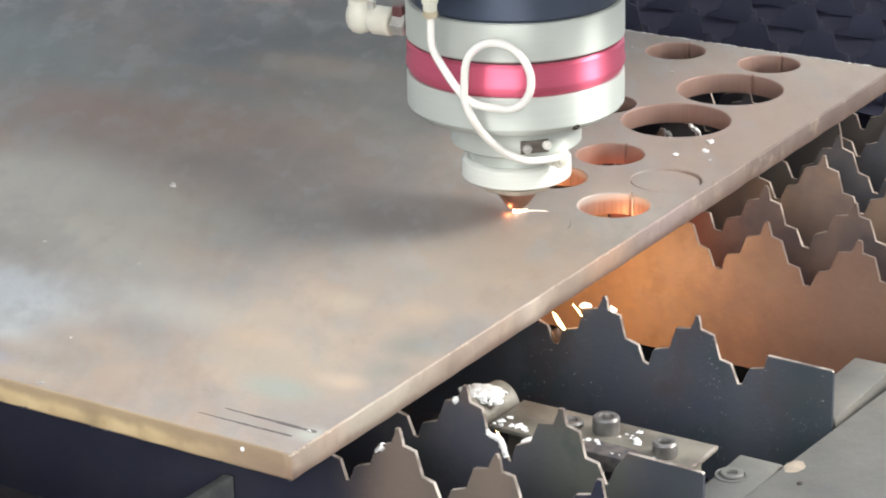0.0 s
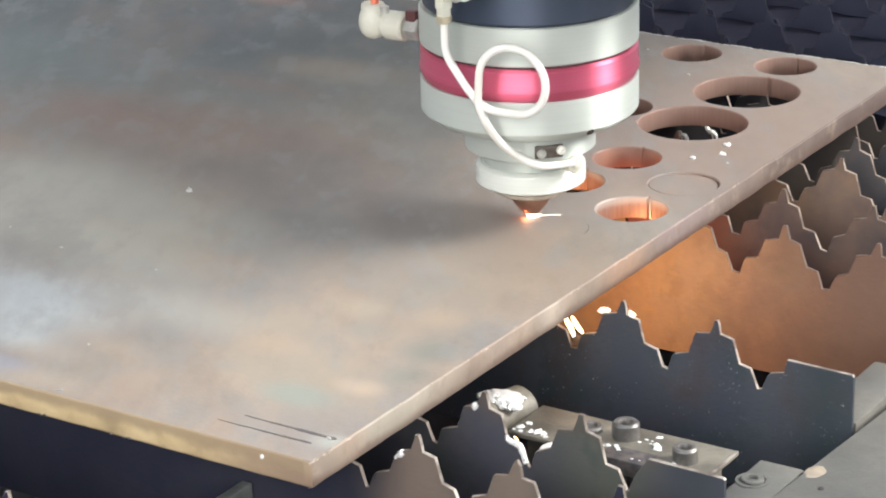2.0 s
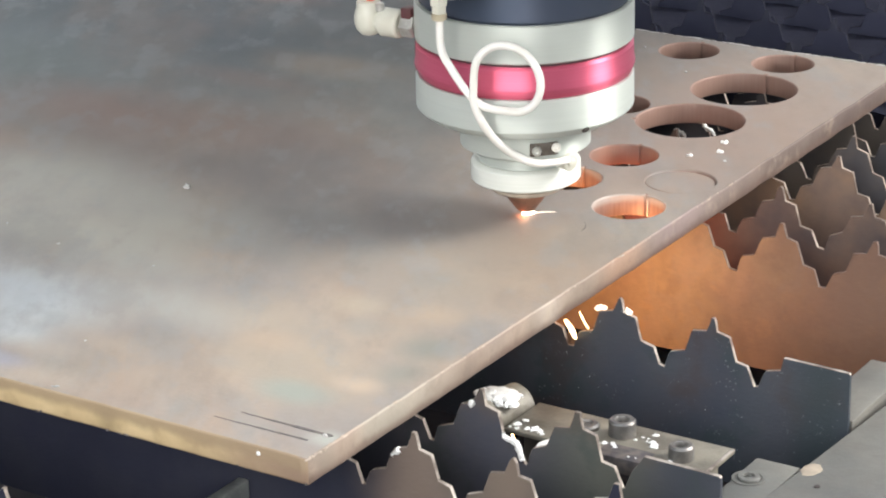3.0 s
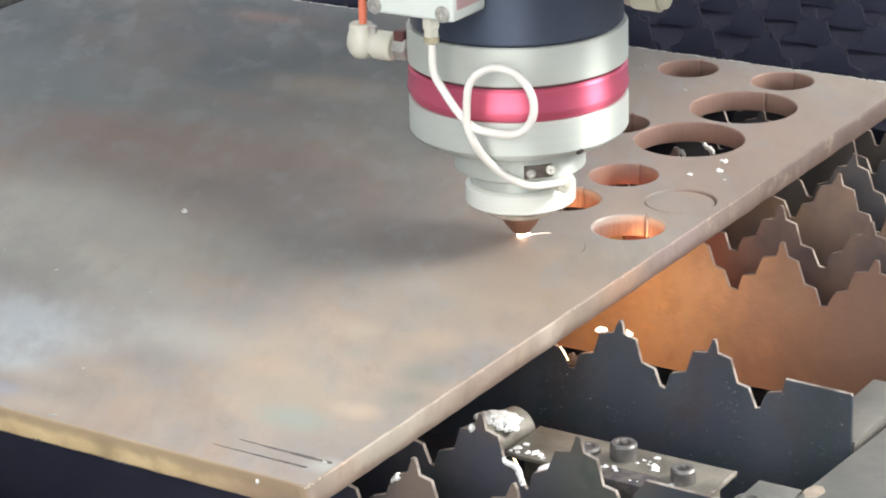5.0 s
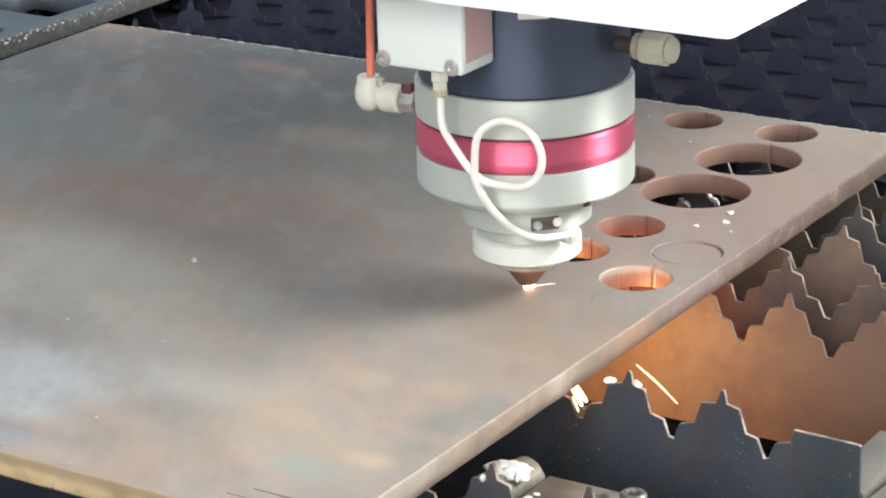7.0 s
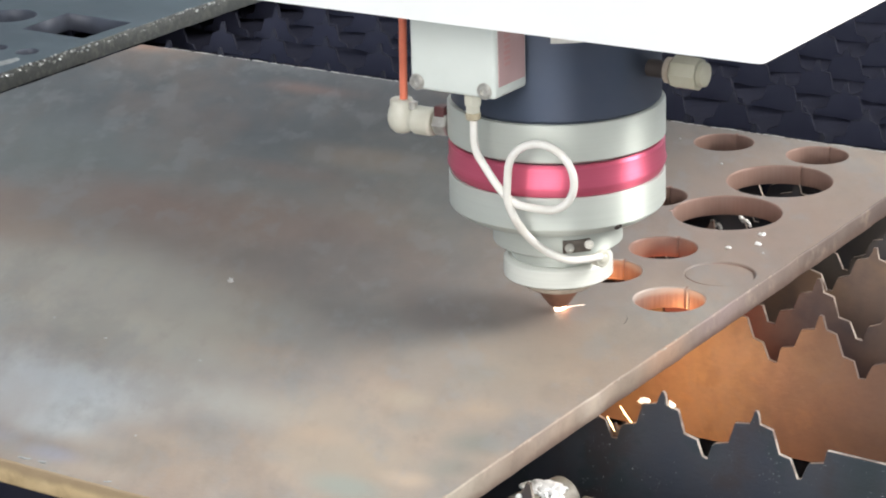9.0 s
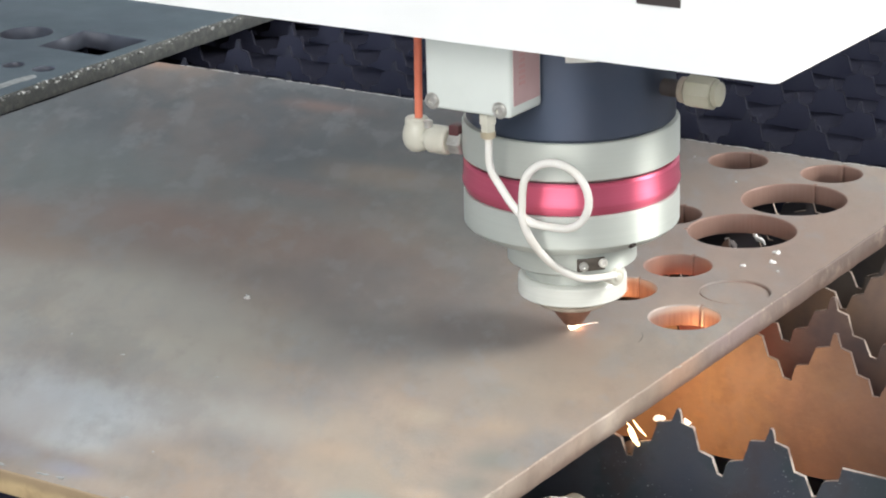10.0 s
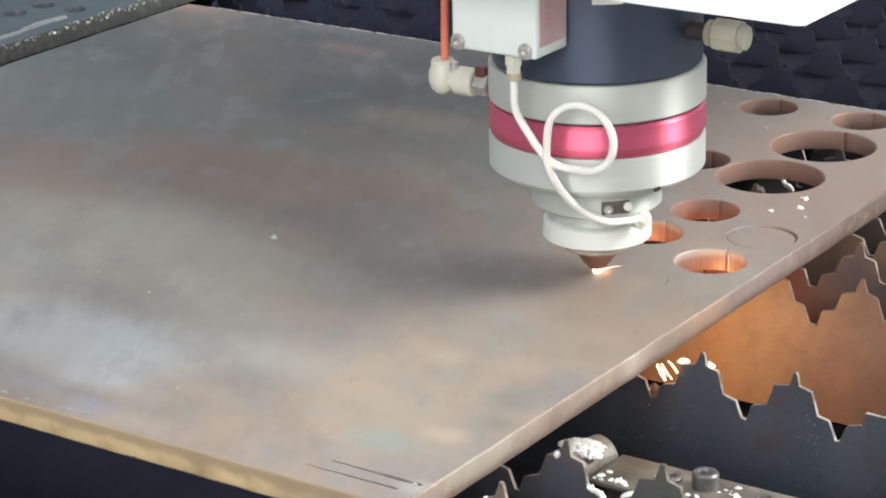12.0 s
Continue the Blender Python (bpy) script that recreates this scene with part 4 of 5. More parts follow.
bead = bmesh.new()
lump(bead, (-0.0201, -0.0002, -0.0026), (0.0008, 0.0006, 0.0008), random.Random(6), 2, 0.3)
tagged(finish("spatter_bead", bead, SLAG, None, "", 60), "tiny bright metal spatter on the plate's front edge", "spatter", "spatter on the plate")


def old_sheet():
    corners = [(-0.535, -0.30), (-0.535, 0.80), (-1.25, 0.80), (-1.25, -0.30)]
    outs = [edge_points(corners, 0.006, 0.0012, 9.0), ring_points(-0.626, 0.521, 0.0167, 48)]
    outs.append([(-0.5450, 0.5413), (-0.5975, 0.5430), (-0.5960, 0.4985), (-0.5460, 0.4977)])
    for x, y, r in ((-0.5550, 0.4574, 0.0070), (-0.5780, 0.4560, 0.0068), (-0.5800, 0.4330, 0.0070)):
        outs.append(ring_points(x, y, r, 36))
    me = sheet_mesh("cut_sheet", outs, 0.0112)
    for m in (OLD_PLATE, OLD_EDGE, OLD_HOLE):
        me.materials.append(m)
    for p in me.polygons:
        p.material_index = 0 if abs(p.normal.z) > 0.8 else 1 if p.center.x > -0.539 else 2
    ob = new("cut_sheet", me)
    ob.location.z = 0.0
    tagged(ob, "grey-blue steel sheet with cut-outs and burnt edge", "steel sheet")
    bm = bmesh.new()
    rng = random.Random(8)
    for i in range(170):
        y = 0.2 + 0.6 * i / 240 + rng.uniform(-0.001, 0.001)
        s = rng.uniform(0.0004, 0.0011)
        lump(bm, (-0.5350 + rng.uniform(-0.0006, 0.0008), y, rng.uniform(-0.004, 0.0)), (s, s * 1.3, s), rng, 1, 0.5)
    sm = bmesh.new()
    lump(sm, (-0.549, 0.424, 0.0), (0.0042, 0.022, 0.0003), rng, 3, 0.25)
    lump(sm, (-0.5470, 0.385, 0.0), (0.0030, 0.030, 0.0003), rng, 3, 0.2)
    part("scuff", sm, DROSS, ob, "pale smear", 60)
    part("edge_dross", bm, DROSS, ob, "glinting beads of dross", 50)


old_sheet()


# ---- cutting head ----
def cutting_head():
    """All of it is built round its own axis; z = 0 is the plate's top."""
    root = empty("laser_torch")
    tagged(root, "silver aluminium laser torch with a pinkish red ring", "laser torch")
    part("upper_barrel", lathe([(0.0412, 0.0940), (0.0426, 0.0955), (0.0426, 0.30)], 128), BLACK, root, "glossy black upper barrel")
    part("upper_collar", lathe([(0.0430, 0.0788), (0.0442, 0.0796), (0.0442, 0.0933), (0.0436, 0.0942)], 128), ALU, root)
    part("seam", lathe([(0.0416, 0.0768), (0.0416, 0.0796)], 96), SEAM, root, "dark seam")
    part("red_ring", lathe([(0.0424, 0.0646), (0.0430, 0.0650), (0.0445, 0.0682), (0.0446, 0.0690), (0.0441, 0.0712), (0.0440, 0.0766), (0.0430, 0.0777)], 128), RED, root, "pinkish red anodised ring")
    part("lower_collar", lathe([(0.0388, 0.0474), (0.0398, 0.0479), (0.0410, 0.0487), (0.0434, 0.0505), (0.0442, 0.0515), (0.0442, 0.0636), (0.0436, 0.0645)], 128), ALU, root)
    part("underside", lathe([(0.0266, 0.0450), (0.0300, 0.0465), (0.0366, 0.0470), (0.0386, 0.0477)], 96), ALU, root)
    part("neck", lathe([(0.0215, 0.0334), (0.0257, 0.0338), (0.0267, 0.0346), (0.0267, 0.0456)], 96), ALU, root)
    part("groove", lathe([(0.0193, 0.0265), (0.0193, 0.0296), (0.0203, 0.0300), (0.0203, 0.0337)], 96), ALU, root)
    # knurled locking ring
    bm = bmesh.new()
    n = 180
    prof = [(0.0202, 0.0184), (0.0215, 0.0186), (0.0225, 0.0194), (0.0225, 0.0240), (0.0225, 0.0245), (0.0225, 0.0260), (0.0222, 0.0265), (0.0206, 0.0275), (0.0190, 0.0275)]
    rings = []
    for j, (r, z) in enumerate(prof):
        rings.append([bm.verts.new(((r + (0.00006 if j in (2, 3) and i % 2 else 0)) * math.cos(2 * math.pi * i / n), (r + (0.00006 if j in (2, 3) and i % 2 else 0)) * math.sin(2 * math.pi * i / n), z)) for i in range(n)])
    for a, b in zip(rings, rings[1:]):
        for i in range(n):
            bm.faces.new((a[i], a[(i + 1) % n], b[(i + 1) % n], b[i]))
    bm.faces.new(rings[0])
    bm.faces.new(rings[-1])
    part("locking_ring", bm, SATIN, root, "knurled silver locking ring", 15)
    part("ceramic_seat", lathe([(0.0120, 0.0136), (0.0142, 0.0139), (0.0148, 0.0146), (0.0148, 0.0158), (0.0138, 0.0162), (0.0138, 0.0168), (0.0156, 0.0172), (0.0156, 0.0190)], 64), SEAT, root, "dark brassy nozzle seat")
    part("nozzle", lathe([(0.0012, 0.0040), (0.0030, 0.0040), (0.0039, 0.0045), (0.0068, 0.0084), (0.0079, 0.0102), (0.0082, 0.0114), (0.0082, 0.0138)], 64), COPPER, root, "tapered copper nozzle")
    # side set screw and the recess with the sensor plug

    def around(deg, r, z):
        a = radians(deg)
        return Vector((r * math.cos(a), r * math.sin(a), z))

    part("set_screw", lathe([(0.0016, -0.001), (0.0016, 0.00045), (0.0007, 0.00045), (0.0007, -0.0005)], 20, along(around(-26.0, 0.0431, 0.0504), around(-26.0, 1, 0) - Vector((0, 0, 0.75)))), DARK, root)
    a = -43.5
    # a slightly raised block; the recess's shade is put into its dark colour
    bm = box(-0.0056, 0.0060, -0.0027, 0.0027, -0.003, 0.0010, 0.0004)
    bm.transform(Matrix.Translation(around(a, 0.0262, 0.0388)) @ Matrix.Rotation(radians(a) + math.pi / 2, 4, "Z") @ Matrix.Rotation(math.pi / 2, 4, "X"))
    part("recess", bm, RECESS, root, "dark recess")
    for deg, mt, z in ((-50, STEEL, 0.0385), (-33, CABLE, 0.0392)):
        part("recess_screw", lathe([(0.0019, -0.001), (0.0019, 0.0012), (0.0015, 0.0016), (0.0008, 0.0016), (0.0007, 0.0006)], 24, along(around(deg, 0.0272, z), around(deg, 1, 0))), mt, root)
    p = around(-19, 0.0252, 0.0318)
    bm = lathe([(0.0030, -0.004), (0.0037, -0.003), (0.0037, 0.0026), (0.0031, 0.0032)], 24, along(p, around(-19, 1, 0)))
    plug = part("sensor_plug", bm, PLASTIC, root, "small ivory sensor plug")
    part("plug_tip", lathe([(0.0018, -0.001), (0.0018, 0.0008), (0.0012, 0.0012)], 20, along(p + around(-19, 0.0031, 0), around(-19, 1, 0))), PLASTIC, plug)
    # sensor box in front of the barrel
    bx0, bx1, by0, by1, bz = -0.0266, 0.0119, -0.0655, -0.0420, 0.1101
    bxo = part("sensor_box", box(bx0, bx1, by0, by1, bz, 0.205, 0.0016, 3), BOX, root, "pale grey cast sensor box")
    for x in (bx0 + 0.0031, bx1 - 0.0048):
        scr = part("box_screw", lathe([(0.0026, -0.001), (0.0026, 0.0006), (0.0020, 0.0013), (0.0012, 0.0013), (0.0011, 0.0003)], 28, along((x, by0, bz + 0.0030), (0, -1, 0))), STEEL, bxo)
        part("counterbore", lathe([(0.0033, -0.0008), (0.0033, 0.0002), (0.0028, 0.0002)], 28, along((x, by0, bz + 0.0030), (0, -1, 0))), STEEL, scr)
    part("box_mount", box(-0.015, 0.008, by1 - 0.001, -0.0390, 0.130, 0.20), DARK, root, "dark mounting pad")
    lab = part("label", box(bx1 - 0.0001, bx1 + 0.0003, by0 + 0.0025, by1 - 0.002, bz + 0.0045, 0.20), LABEL, bxo, "faded pink label")
    for i in range(24):
        z = bz + 0.012 + i * 0.0022
        part("label_bar", box(bx1 + 0.0003, bx1 + 0.0005, by0 + 0.0065, by0 + 0.0105, z, z + 0.0013), LABEL_INK, lab)
    part("gland", lathe([(0.0026, -0.0090), (0.0030, -0.0085), (0.0030, -0.0055), (0.0036, -0.0052), (0.0036, -0.0010), (0.0028, 0.0), (0.0028, 0.002)], 6, Matrix.Translation((-0.0033, -0.0575, bz))), PLASTIC, root, "ivory hexagonal cable gland")
    part("gland_nut", lathe([(0.0022, -0.0115), (0.0030, -0.0110), (0.0031, -0.0088), (0.0026, -0.0086)], 24, Matrix.Translation((-0.0033, -0.0575, bz))), BRASS, root, "thin brass gland nut")
    # white sensor cable with one loop
    pts = [(-0.0031, -0.0575, bz - 0.009), (-0.0034, -0.0572, 0.0945), (-0.0037, -0.0566, 0.0890), (-0.0030, -0.0558, 0.0845), (-0.0008, -0.0550, 0.0803), (0.0020, -0.0545, 0.0760), (0.0054, -0.0540, 0.0714), (0.0094, -0.0536, 0.0676), (0.0146, -0.0532, 0.0653)]
    # once round, then down to the plug
    c, r = Vector((0.0248, -0.0528, 0.0783)), Vector((0.0143, 0, 0.0134))
    pts += [(c.x + r.x * math.cos(radians(q)), c.y - 0.0026 * (q - 264) / 286, c.z + r.z * math.sin(radians(q))) for q in range(266, 552, 26)]
    pts += [(0.0103, -0.0556, 0.0722), (0.0101, -0.0553, 0.0676), (0.0110, -0.0545, 0.0634), (0.0121, -0.0518, 0.0577), (0.0131, -0.0470, 0.0515), (0.0146, -0.0400, 0.0447), (0.0174, -0.0330, 0.0392), (0.0212, -0.0275, 0.0360), (0.0240, -0.0200, 0.0345), (0.0258, -0.0105, 0.0330)]
    part("sensor_cable", tube(smooth_path(pts, 10), 0.00160, 14), CABLE, root, "white looped sensor cable")
    # elbow fitting with the orange air tube
    fy, fz = -0.0147, 0.0803
    part("hex_nut", lathe([(0.0042, 0), (0.0050, 0.0006), (0.0050, 0.0056), (0.0044, 0.0064)], 6, along((-0.0420, fy, fz), (-1, 0, 0))), STEEL, root, "plated hexagonal nut")
    part("air_elbow", lathe([(0.0050, 0.0), (0.0058, 0.0006), (0.0060, 0.0012), (0.0060, 0.0088), (0.0055, 0.0094), (0.0042, 0.0096), (0.0042, 0.0160)], 40, along((-0.0492, fy, fz), (-1, 0, 0))), PLASTIC, root, "ivory push-in air elbow")
    part("elbow_bend", lathe([(0.0012, -0.0068), (0.0034, -0.0060), (0.0052, -0.0040), (0.0061, -0.0014), (0.0061, 0.0014), (0.0056, 0.0038), (0.0050, 0.0050), (0.0050, 0.0074), (0.0044, 0.0082), (0.0032, 0.0082)], 40, Matrix.Translation((-0.0655, fy, fz))), PLASTIC, root)
    part("red_clip", box(-0.0480, -0.0430, fy - 0.0030, fy + 0.0030, fz + 0.0030, fz + 0.0078, 0.0006), CLIP, root, "dark red plastic clip")
    part("bleed_valve", lathe([(0.0016, 0), (0.0019, 0.0004), (0.0019, 0.0030), (0.0012, 0.0034)], 20, Matrix.Translation((-0.0585, fy - 0.002, fz + 0.0050))), STEEL, root)
    part("air_tube", tube(smooth_path([(-0.0645, fy, fz + 0.008), (-0.0636, fy, fz + 0.05), (-0.0630, fy, fz + 0.12), (-0.0625, fy, 0.28)], 8), 0.0017, 16), TUBE, root, "orange-red plastic air tube")
    # fitting at the other side
    part("side_stem", lathe([(0.0035, 0.0), (0.0035, 0.013)], 20, along((0.0415, 0.0, 0.1112), (1, 0, 0))), DARK, root)
    fitting = part("side_fitting", lathe([(0.0052, 0.0), (0.0062, 0.0008), (0.0066, 0.0012), (0.0066, 0.0112), (0.0062, 0.0118), (0.0052, 0.0120)], 8, along((0.0532, 0.0, 0.1112), (1, 0, 0))), SIDE_PLASTIC, root, "yellowed ivory eight-sided fitting")
    part("collar", lathe([(0.0042, 0), (0.0052, 0.0004), (0.0052, 0.0026), (0.0046, 0.0030)], 32, along((0.0504, 0.0, 0.1112), (1, 0, 0))), SEAT, fitting, "dull brass collar")
    part("end_ring", lathe([(0.0046, 0), (0.0050, 0.0004), (0.0048, 0.0022), (0.0040, 0.0026)], 32, along((0.0652, 0.0, 0.1112), (1, 0, 0))), SIDE_PLASTIC, fitting)
    part("barrel_label", bmesh_patch(0.04305, -62, -46, 0.1270, 0.1420), CABLE, root, "small white sticker")
    return root


def bmesh_patch(r, a0, a1, z0, z1, n=10, thick=0.0002):
    """A thin curved sticker on a barrel."""
    bm = bmesh.new()
    g = [[[bm.verts.new((rr * math.cos(radians(a0 + (a1 - a0) * i / n)), rr * math.sin(radians(a0 + (a1 - a0) * i / n)), z)) for z in (z0, z1)] for i in range(n + 1)] for rr in (r, r + thick)]
    for i in range(n):
        for k in range(2):
            bm.faces.new((g[k][i][0], g[k][i + 1][0], g[k][i + 1][1], g[k][i][1]))
        for j in range(2):
            bm.faces.new((g[0][i][j], g[0][i + 1][j], g[1][i + 1][j], g[1][i][j]))
    for i in (0, n):
        bm.faces.new((g[0][i][0], g[0][i][1], g[1][i][1], g[1][i][0]))
    return bm


def head_cover(root):
    """The white sheet-metal housing that hangs before and over the head."""
    # its unseen left and rear are lengthened to shade the plate and far slats
    x0, x1, y0, y1, z0, z1, t, c = -0.300, 0.1396, -0.1003, 0.50, 0.1478, 0.80, 0.002, 0.003
    bm = bmesh.new()
    plan = [(x0, y1), (x0, y0), (x1 - c, y0)] + [(x1 - c + c * math.sin(radians(q)), y0 + c - c * math.cos(radians(q))) for q in (22.5, 45, 67.5)] + [(x1, y0 + c), (x1, y1)]
    inner = [(x0 + t, y1), (x0 + t, y0 + t), (x1 - c, y0 + t)] + [(x1 - c + (c - t) * math.sin(radians(q)), y0 + c - (c - t) * math.cos(radians(q))) for q in (22.5, 45, 67.5)] + [(x1 - t, y0 + c), (x1 - t, y1)]
    cols = [[bm.verts.new((x, y, z)) for z in (z0, z1)] for x, y in plan]
    coli = [[bm.verts.new((x, y, z)) for z in (z0, z1)] for x, y in inner]
    n = len(plan)
    for i in range(n - 1):
        bm.faces.new((cols[i][0], cols[i + 1][0], cols[i + 1][1], cols[i][1]))
        bm.faces.new((coli[i][0], coli[i + 1][0], coli[i + 1][1], coli[i][1]))
        for k in (0, 1):
            bm.faces.new((cols[i][k], cols[i + 1][k], coli[i + 1][k], coli[i][k]))
    for i in (0, n - 1):
        bm.faces.new((cols[i][0], cols[i][1], coli[i][1], coli[i][0]))
    cover = part("cover", bm, WHITE, root, "white powder-coated sheet cover", 30)
    part("cover_slot", box(0.086, 0.103, y0 - 0.0006, y0 + 0.001, 0.1704, 0.176), DARK, cover, "dark slot")


head = cutting_head()
head_cover(head)


# ---- sparks ----
def streak(length, width, bend=0.0):
    """A bright flying grain, drawn out along x."""
    pts = [Vector((-length / 2, 0, 0)), Vector((0, 0, bend)), Vector((length / 2, 0, 0))]
    return tube(smooth_path(pts, 5), lambda t: width * (0.3 + 0.7 * math.sin(math.pi * (0.08 + 0.84 * t))), 8)


def spark(length, width, bend=0.0):
    ob = finish("spark", streak(length, width, bend), SPARK)
    return tagged(ob, "white-hot spark thrown out below the plate", "spark", "sparks below the cut")


def slag_patches():
    """Bright slag melted onto the slats."""
    rng = random.Random(21)
    for pts in (((-0.0016, 0.1956, -0.0170), (0.0000, 0.1956, -0.0159), (0.0016, 0.1956, -0.0157), (0.0034, 0.1956, -0.0160)), ((0.0118, 0.1956, -0.0141), (0.0130, 0.1956, -0.0150), (0.0142, 0.1956, -0.0158)),
                ((0.0168, 0.0949, -0.0250), (0.0174, 0.0949, -0.0266), (0.0190, 0.0949, -0.0271), (0.0210, 0.0949, -0.0274), (0.0224, 0.0949, -0.0281), (0.0235, 0.0949, -0.0305), (0.0244, 0.0949, -0.0328), (0.0250, 0.0949, -0.0342)), ((0.0240, 0.0948, -0.0335), (0.0246, 0.0948, -0.0345)),
                ((-0.0010, 0.0522, -0.0190), (0.0006, 0.0522, -0.0178), (-0.0024, 0.0522, -0.0205)), ((0.0050, 0.0946, -0.0150), (0.0030, 0.0946, -0.0175)), ((-0.0850, 0.4222, -0.0205), (-0.0832, 0.4222, -0.0222), (-0.0812, 0.4222, -0.0226), (-0.0795, 0.4222, -0.0250)), ((-0.0700, 0.4222, -0.0158), (-0.0682, 0.4222, -0.0182), (-0.0655, 0.4222, -0.0190), (-0.0640, 0.4222, -0.0214)), ((-0.0842, 0.4220, -0.0240), (-0.0828, 0.4220, -0.0262))):
        if len(pts) == 2:
            pts = (pts[0], tuple((Vector(pts[0]) + Vector(pts[1])) / 2), pts[1])
        bm = tube(smooth_path([Vector(p) for p in pts], 6), lambda t: 0.0011 * (0.45 + 0.55 * math.sin(math.pi * (0.06 + 0.88 * t))), 12)
        for v in bm.verts:
            v.co += Vector((noise.noise(v.co * 900), 0.3 * noise.noise(v.co * 700), noise.noise(v.co * 800 + Vector((3, 1, 2))))) * 0.0008
        hot = 0.15 < pts[0][1] < 0.3
        tagged(finish("slag_blob", bm, HOT_SLAG if hot else SLAG, None, "", 60), "glowing slag on a sooty slat" if hot else "bright slag melted onto a sooty slat", "slag", "slag on the slats")


slag_patches()
clot = bmesh.new()
for dx, dz, q in ((0.0, 0.0, 1.0), (0.0022, 0.0016, 0.8), (-0.0024, 0.0012, 0.8), (0.0004, -0.0030, 0.8)):
    lump(clot, (-0.0118 + dx, 0.1990, -0.0335 + dz), (0.0032 * q, 0.0012, 0.0030 * q), random.Random(dx), 2, 0.4)
tagged(finish("slag_blob", clot, RUSTY, None, "", 60), "reddish brown slag clotted in the dip between two teeth", "slag", "slag on the slats")
CLUSTER = [spark(0.0088, 0.00105, 0.0004), spark(0.0080, 0.00090, -0.0003), spark(0.0072, 0.00080, 0.0003), spark(0.0066, 0.00028), spark(0.0082, 0.00034, 0.0004), spark(0.0078, 0.00032, -0.0003), spark(0.0062, 0.00036, 0.0003)]
FLYERS = [spark(0.022, 0.00021, 0.0006), spark(0.016, 0.00026, 0.0005), spark(0.009, 0.00032, 0.0003)]
def cut_flame():
    """The white-hot spot under the nozzle with the still glowing slit behind it."""
    bm = bmesh.new()
    lump(bm, (-0.0002, 0, 0.0009), (0.0015, 0.0014, 0.0012), random.Random(1), 2, 0.3)
    lump(bm, (0.0003, 0.0022, 0.0003), (0.0006, 0.0022, 0.0005), random.Random(2), 2, 0.4)
    n = len(bm.faces)
    c, r = Vector((0.0154, 0, 0)), 0.0154
    for i in range(12):
        a0, a1 = radians(180 - 4.0 * i), radians(180 - 4.0 * (i + 1))
        w = 0.00042 * (1 - i / 14)
        q = [c + Vector((math.cos(a), math.sin(a), 0)) * (r + k) + Vector((0, 0, 0.00015)) for a, k in ((a0, w), (a1, w), (a1, -w), (a0, -w))]
        low = [v - Vector((0, 0, 0.0012)) for v in q]
        vs = [bm.verts.new(v) for v in q + low]
        for f in ((0, 1, 2, 3), (7, 6, 5, 4), (0, 4, 5, 1), (2, 6, 7, 3), (1, 5, 6, 2), (3, 7, 4, 0)):
            bm.faces.new([vs[k] for k in f])
    bm.faces.ensure_lookup_table()
    for f in bm.faces[n:]:
        f.material_index = 1
    return finish("cutting_flame", bm, [ARC, KERF_GLOW])


arc_spot = cut_flame()
tagged(arc_spot, "white-hot cutting spot under the nozzle on the plate", "flame")

HEAD_ROWS = [(0.0, -0.0552, 0.2371), (1.0, -0.0556, 0.2364), (2.5, -0.0563, 0.2354), (4.4, -0.0575, 0.2341), (5.5, -0.0578, 0.2333), (6.5, -0.0580, 0.2326),
             (7.2, -0.0581, 0.2321), (9.0, -0.0585, 0.2306), (10.0, -0.0586, 0.2297), (11.0, -0.0586, 0.2290), (12.0, -0.0586, 0.2284)]


# where the grains dart about, at the foot of a slat's tooth beside the plate's edge
CLUSTER_AT = ((-0.0130, -0.0258, 54), (-0.0106, -0.0243, 52), (-0.0072, -0.0218, 50), (-0.0137, -0.0282, 60), (-0.0096, -0.0242, 50), (-0.0062, -0.0212, 48), (-0.0022, -0.0180, 45))
# which of them are out, every half second
OUT = "146 013 0135 345 01 01256 05 14 0145 01256 3 45 14 0124 013 05 14 0124 35 36 145 14 0125 025 256".split()
# flights: spark, when, start and end (x, y, z)
FLIGHTS = ((2, 0.08, 0.16, (0.014, 0.205, -0.022), (0.026, 0.205, -0.027)), (1, 0.19, 0.25, (0.004, 0.205, -0.010), (0.016, 0.205, -0.022)), (0, 0.27, 0.36, (0.000, 0.205, -0.010), (0.022, 0.205, -0.024)), (2, 0.27, 0.36, (0.010, 0.215, -0.004), (0.024, 0.215, -0.010)),
           (0, 0.58, 0.66, (0.006, 0.205, -0.013), (0.022, 0.205, -0.036)), (1, 0.58, 0.66, (0.028, 0.215, -0.010), (0.046, 0.215, -0.024)), (2, 0.86, 0.93, (0.012, 0.205, -0.018), (0.024, 0.205, -0.030)), (0, 0.86, 0.93, (0.016, 0.215, -0.014), (0.040, 0.215, -0.022)))
FLIGHTS += ((1, 1.27, 1.35, (0.006, 0.205, -0.012), (0.020, 0.205, -0.030)), (0, 1.72, 1.82, (0.006, 0.205, -0.013), (0.024, 0.205, -0.032)), (2, 2.40, 2.60, (0.0142, 0.215, -0.018), (0.0146, 0.215, -0.040)),
            (0, 2.78, 2.88, (0.004, 0.205, -0.012), (0.026, 0.205, -0.026)), (1, 3.22, 3.30, (0.010, 0.215, -0.010), (0.030, 0.215, -0.024)), (2, 3.64, 3.74, (0.012, 0.205, -0.020), (0.024, 0.205, -0.032)))
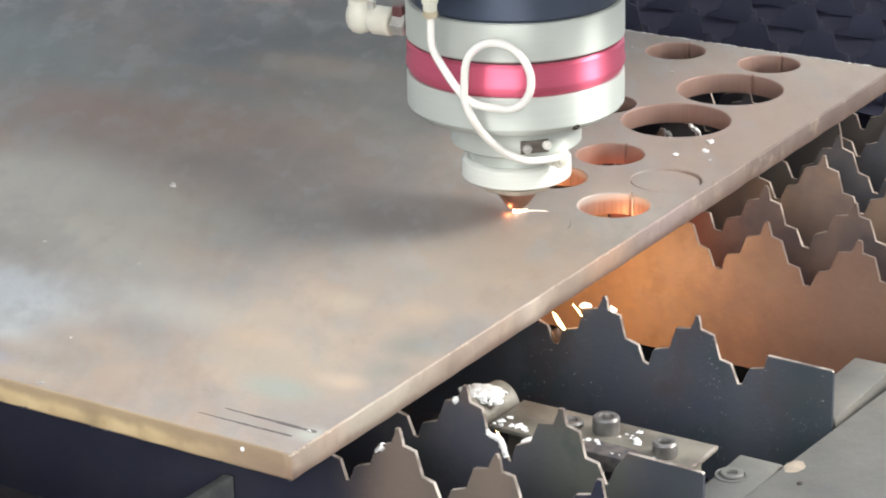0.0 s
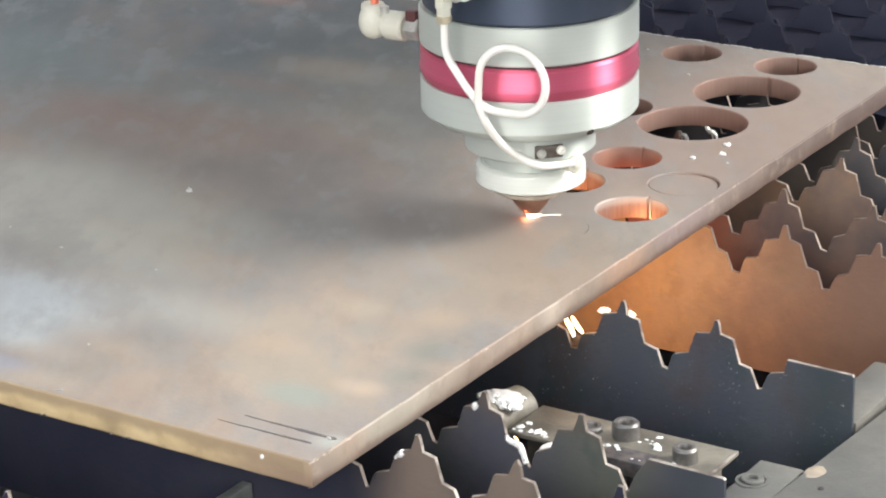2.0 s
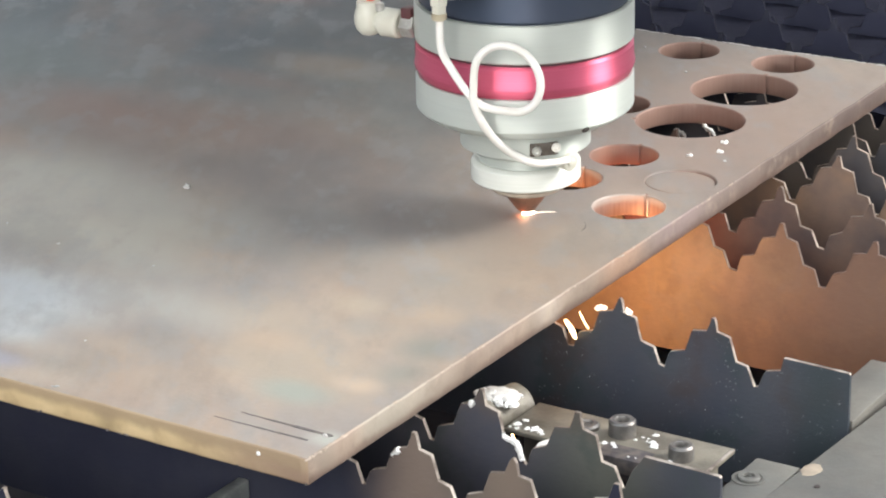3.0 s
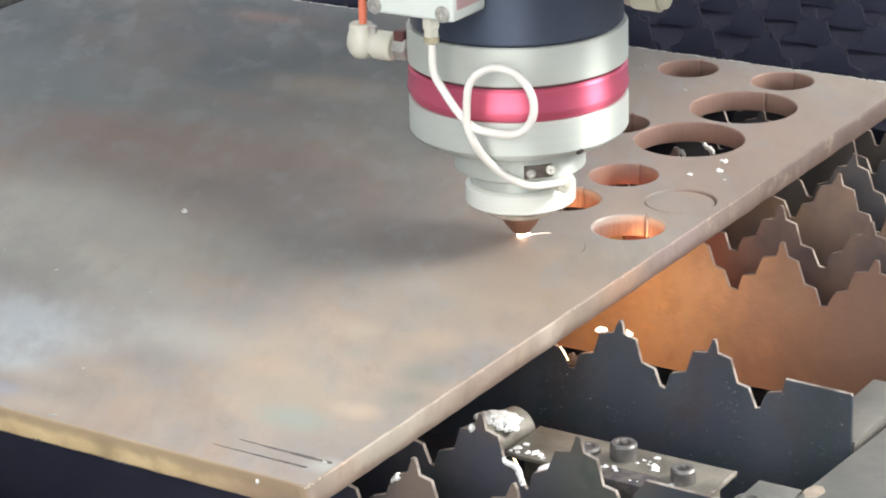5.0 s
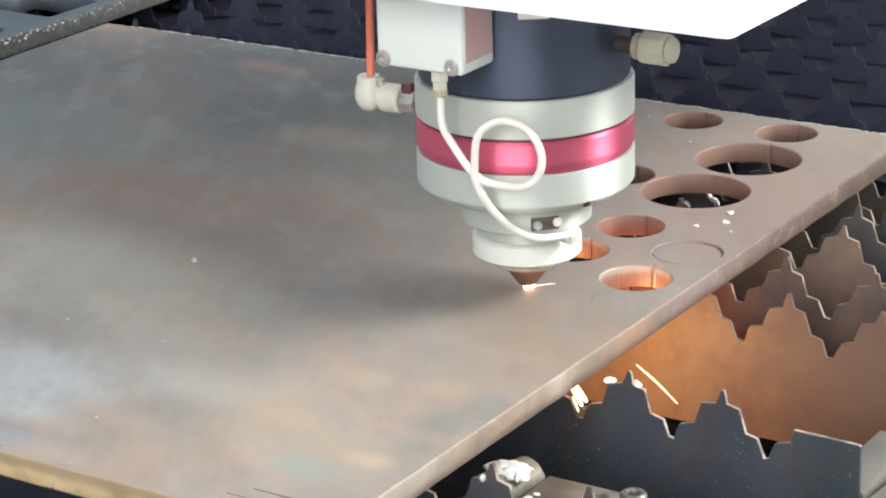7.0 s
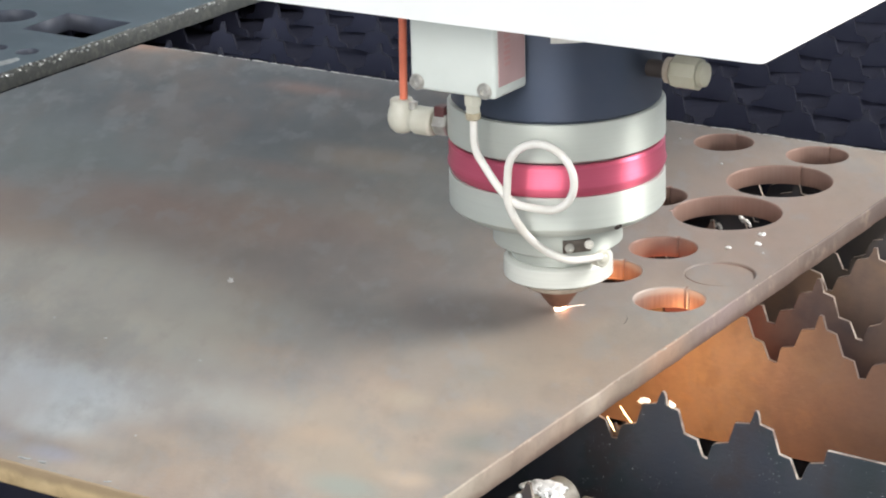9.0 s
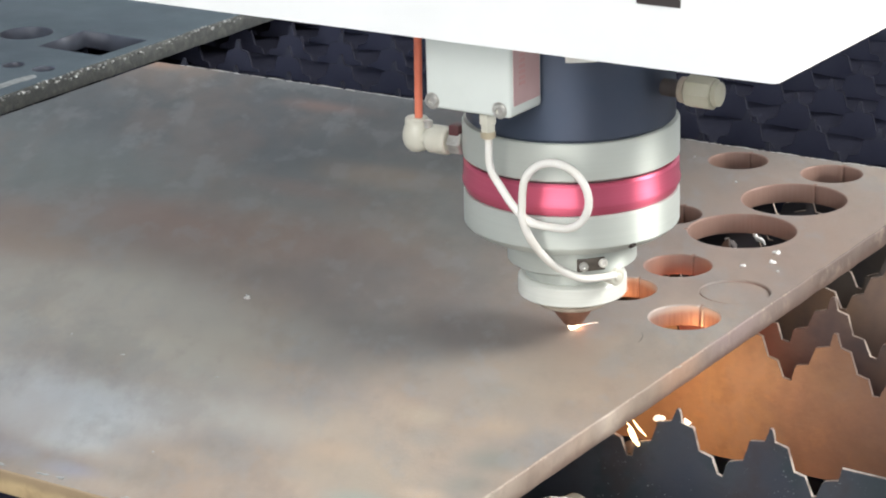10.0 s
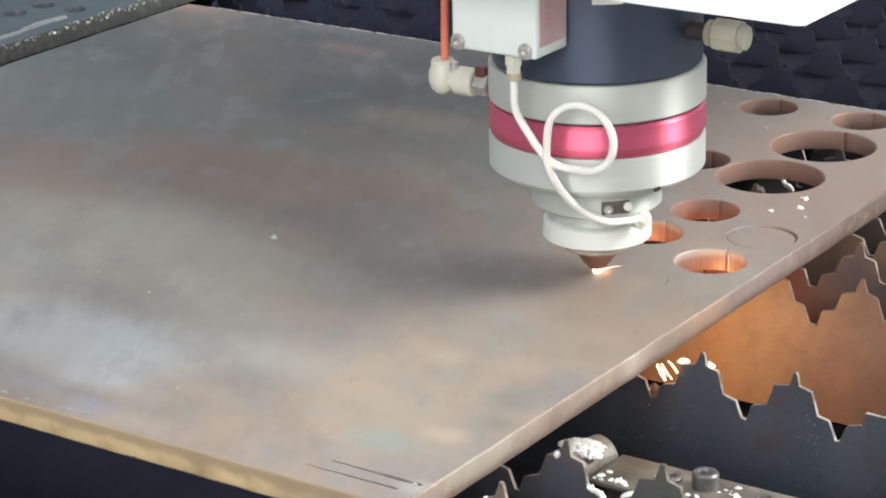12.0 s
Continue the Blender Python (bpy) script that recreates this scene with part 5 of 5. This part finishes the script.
FLIGHTS += ((1, 4.10, 4.20, (0.006, 0.205, -0.012), (0.020, 0.205, -0.030)), (0, 4.62, 4.76, (-0.004, 0.210, -0.008), (0.020, 0.210, -0.020)), (2, 4.70, 4.82, (0.004, 0.205, -0.030), (0.012, 0.205, -0.040)), (1, 5.42, 5.58, (0.0128, 0.194, -0.0180), (0.0391, 0.194, -0.0344)),
            (2, 5.86, 5.94, (0.036, 0.205, -0.020), (0.040, 0.205, -0.034)), (0, 6.66, 6.76, (0.004, 0.205, -0.010), (0.024, 0.205, -0.024)), (0, 6.92, 7.08, (0.0113, 0.205, -0.0143), (0.0213, 0.205, -0.0215)), (1, 7.62, 7.72, (0.006, 0.205, -0.012), (0.022, 0.205, -0.030)), (2, 8.20, 8.30, (0.012, 0.205, -0.018), (0.026, 0.205, -0.030)))
FLIGHTS += ((0, 8.76, 8.84, (0.012, 0.215, -0.004), (0.034, 0.215, 0.004)), (1, 8.76, 8.84, (-0.0160, 0.300, 0.012), (-0.0060, 0.290, 0.026)), (0, 9.66, 9.74, (0.006, 0.205, -0.012), (0.020, 0.205, -0.030)), (1, 10.36, 10.44, (0.004, 0.205, -0.010), (0.026, 0.205, -0.026)), (2, 10.36, 10.44, (0.020, 0.205, -0.018), (0.030, 0.205, -0.030)),
            (1, 10.60, 10.66, (0.004, 0.205, -0.022), (0.014, 0.205, -0.034)), (0, 10.86, 10.93, (0.006, 0.205, -0.012), (0.024, 0.205, -0.024)), (0, 11.40, 11.60, (0.0085, 0.205, -0.0115), (0.0235, 0.205, -0.0305)), (2, 11.40, 11.60, (-0.0015, 0.194, -0.0078), (0.0085, 0.194, -0.0138)), (1, 11.62, 11.70, (0.020, 0.205, -0.018), (0.030, 0.205, -0.026)))
REST = (-0.060, 0.228, -0.100)


def aim(p, q):
    """A pose at p whose x points at q."""
    return Matrix.Translation(p) @ (Vector(q) - Vector(p)).to_track_quat("X", "Z").to_matrix().to_4x4()


def motions():
    walk(head, [(t, pose(x, y, -0.0017)) for t, x, y in HEAD_ROWS])
    rng = random.Random(77)
    for k, (ob, (x, z, lean)) in enumerate(zip(CLUSTER, CLUSTER_AT)):
        rows = []
        for i in range(2 * len(OUT) - 1):
            out = str(k) in OUT[i // 2] if i % 2 == 0 else rng.random() < 0.45
            dx, dz = (rng.uniform(-0.0012, 0.0012), rng.uniform(-0.0012, 0.0012)) if out else (-0.017, 0.009)
            rows.append((0.25 * i, pose(x + dx, 0.1935, z + dz, 0, lean + rng.uniform(-8, 8), rng.uniform(-12, 12))))
        walk(ob, rows)
    for k, ob in enumerate(FLYERS):
        rows = [(0.0, pose(*REST, 0, 60, 0))]
        for i, t0, t1, p, q in FLIGHTS:
            if i == k:
                rows += [(t0 - 0.07, pose(*REST, 0, 60, 0)), (t0, aim(p, q)), ((t0 + t1) / 2, aim(tuple(Vector(p).lerp(Vector(q), 0.5)), q)), (t1, aim(q, tuple(Vector(q) * 2 - Vector(p)))), (t1 + 0.07, pose(*REST, 0, 60, 0))]
        walk(ob, rows + [(12.0, pose(*REST, 0, 60, 0))])
    # the glowing slit trails behind the spot round the disc being cut
    walk(arc_spot, [(t, pose(x, y, 0, 0, 0, math.degrees(math.atan2(y - CUT[1], x - CUT[0])) % 360 - 180)) for t, x, y in HEAD_ROWS])


motions()
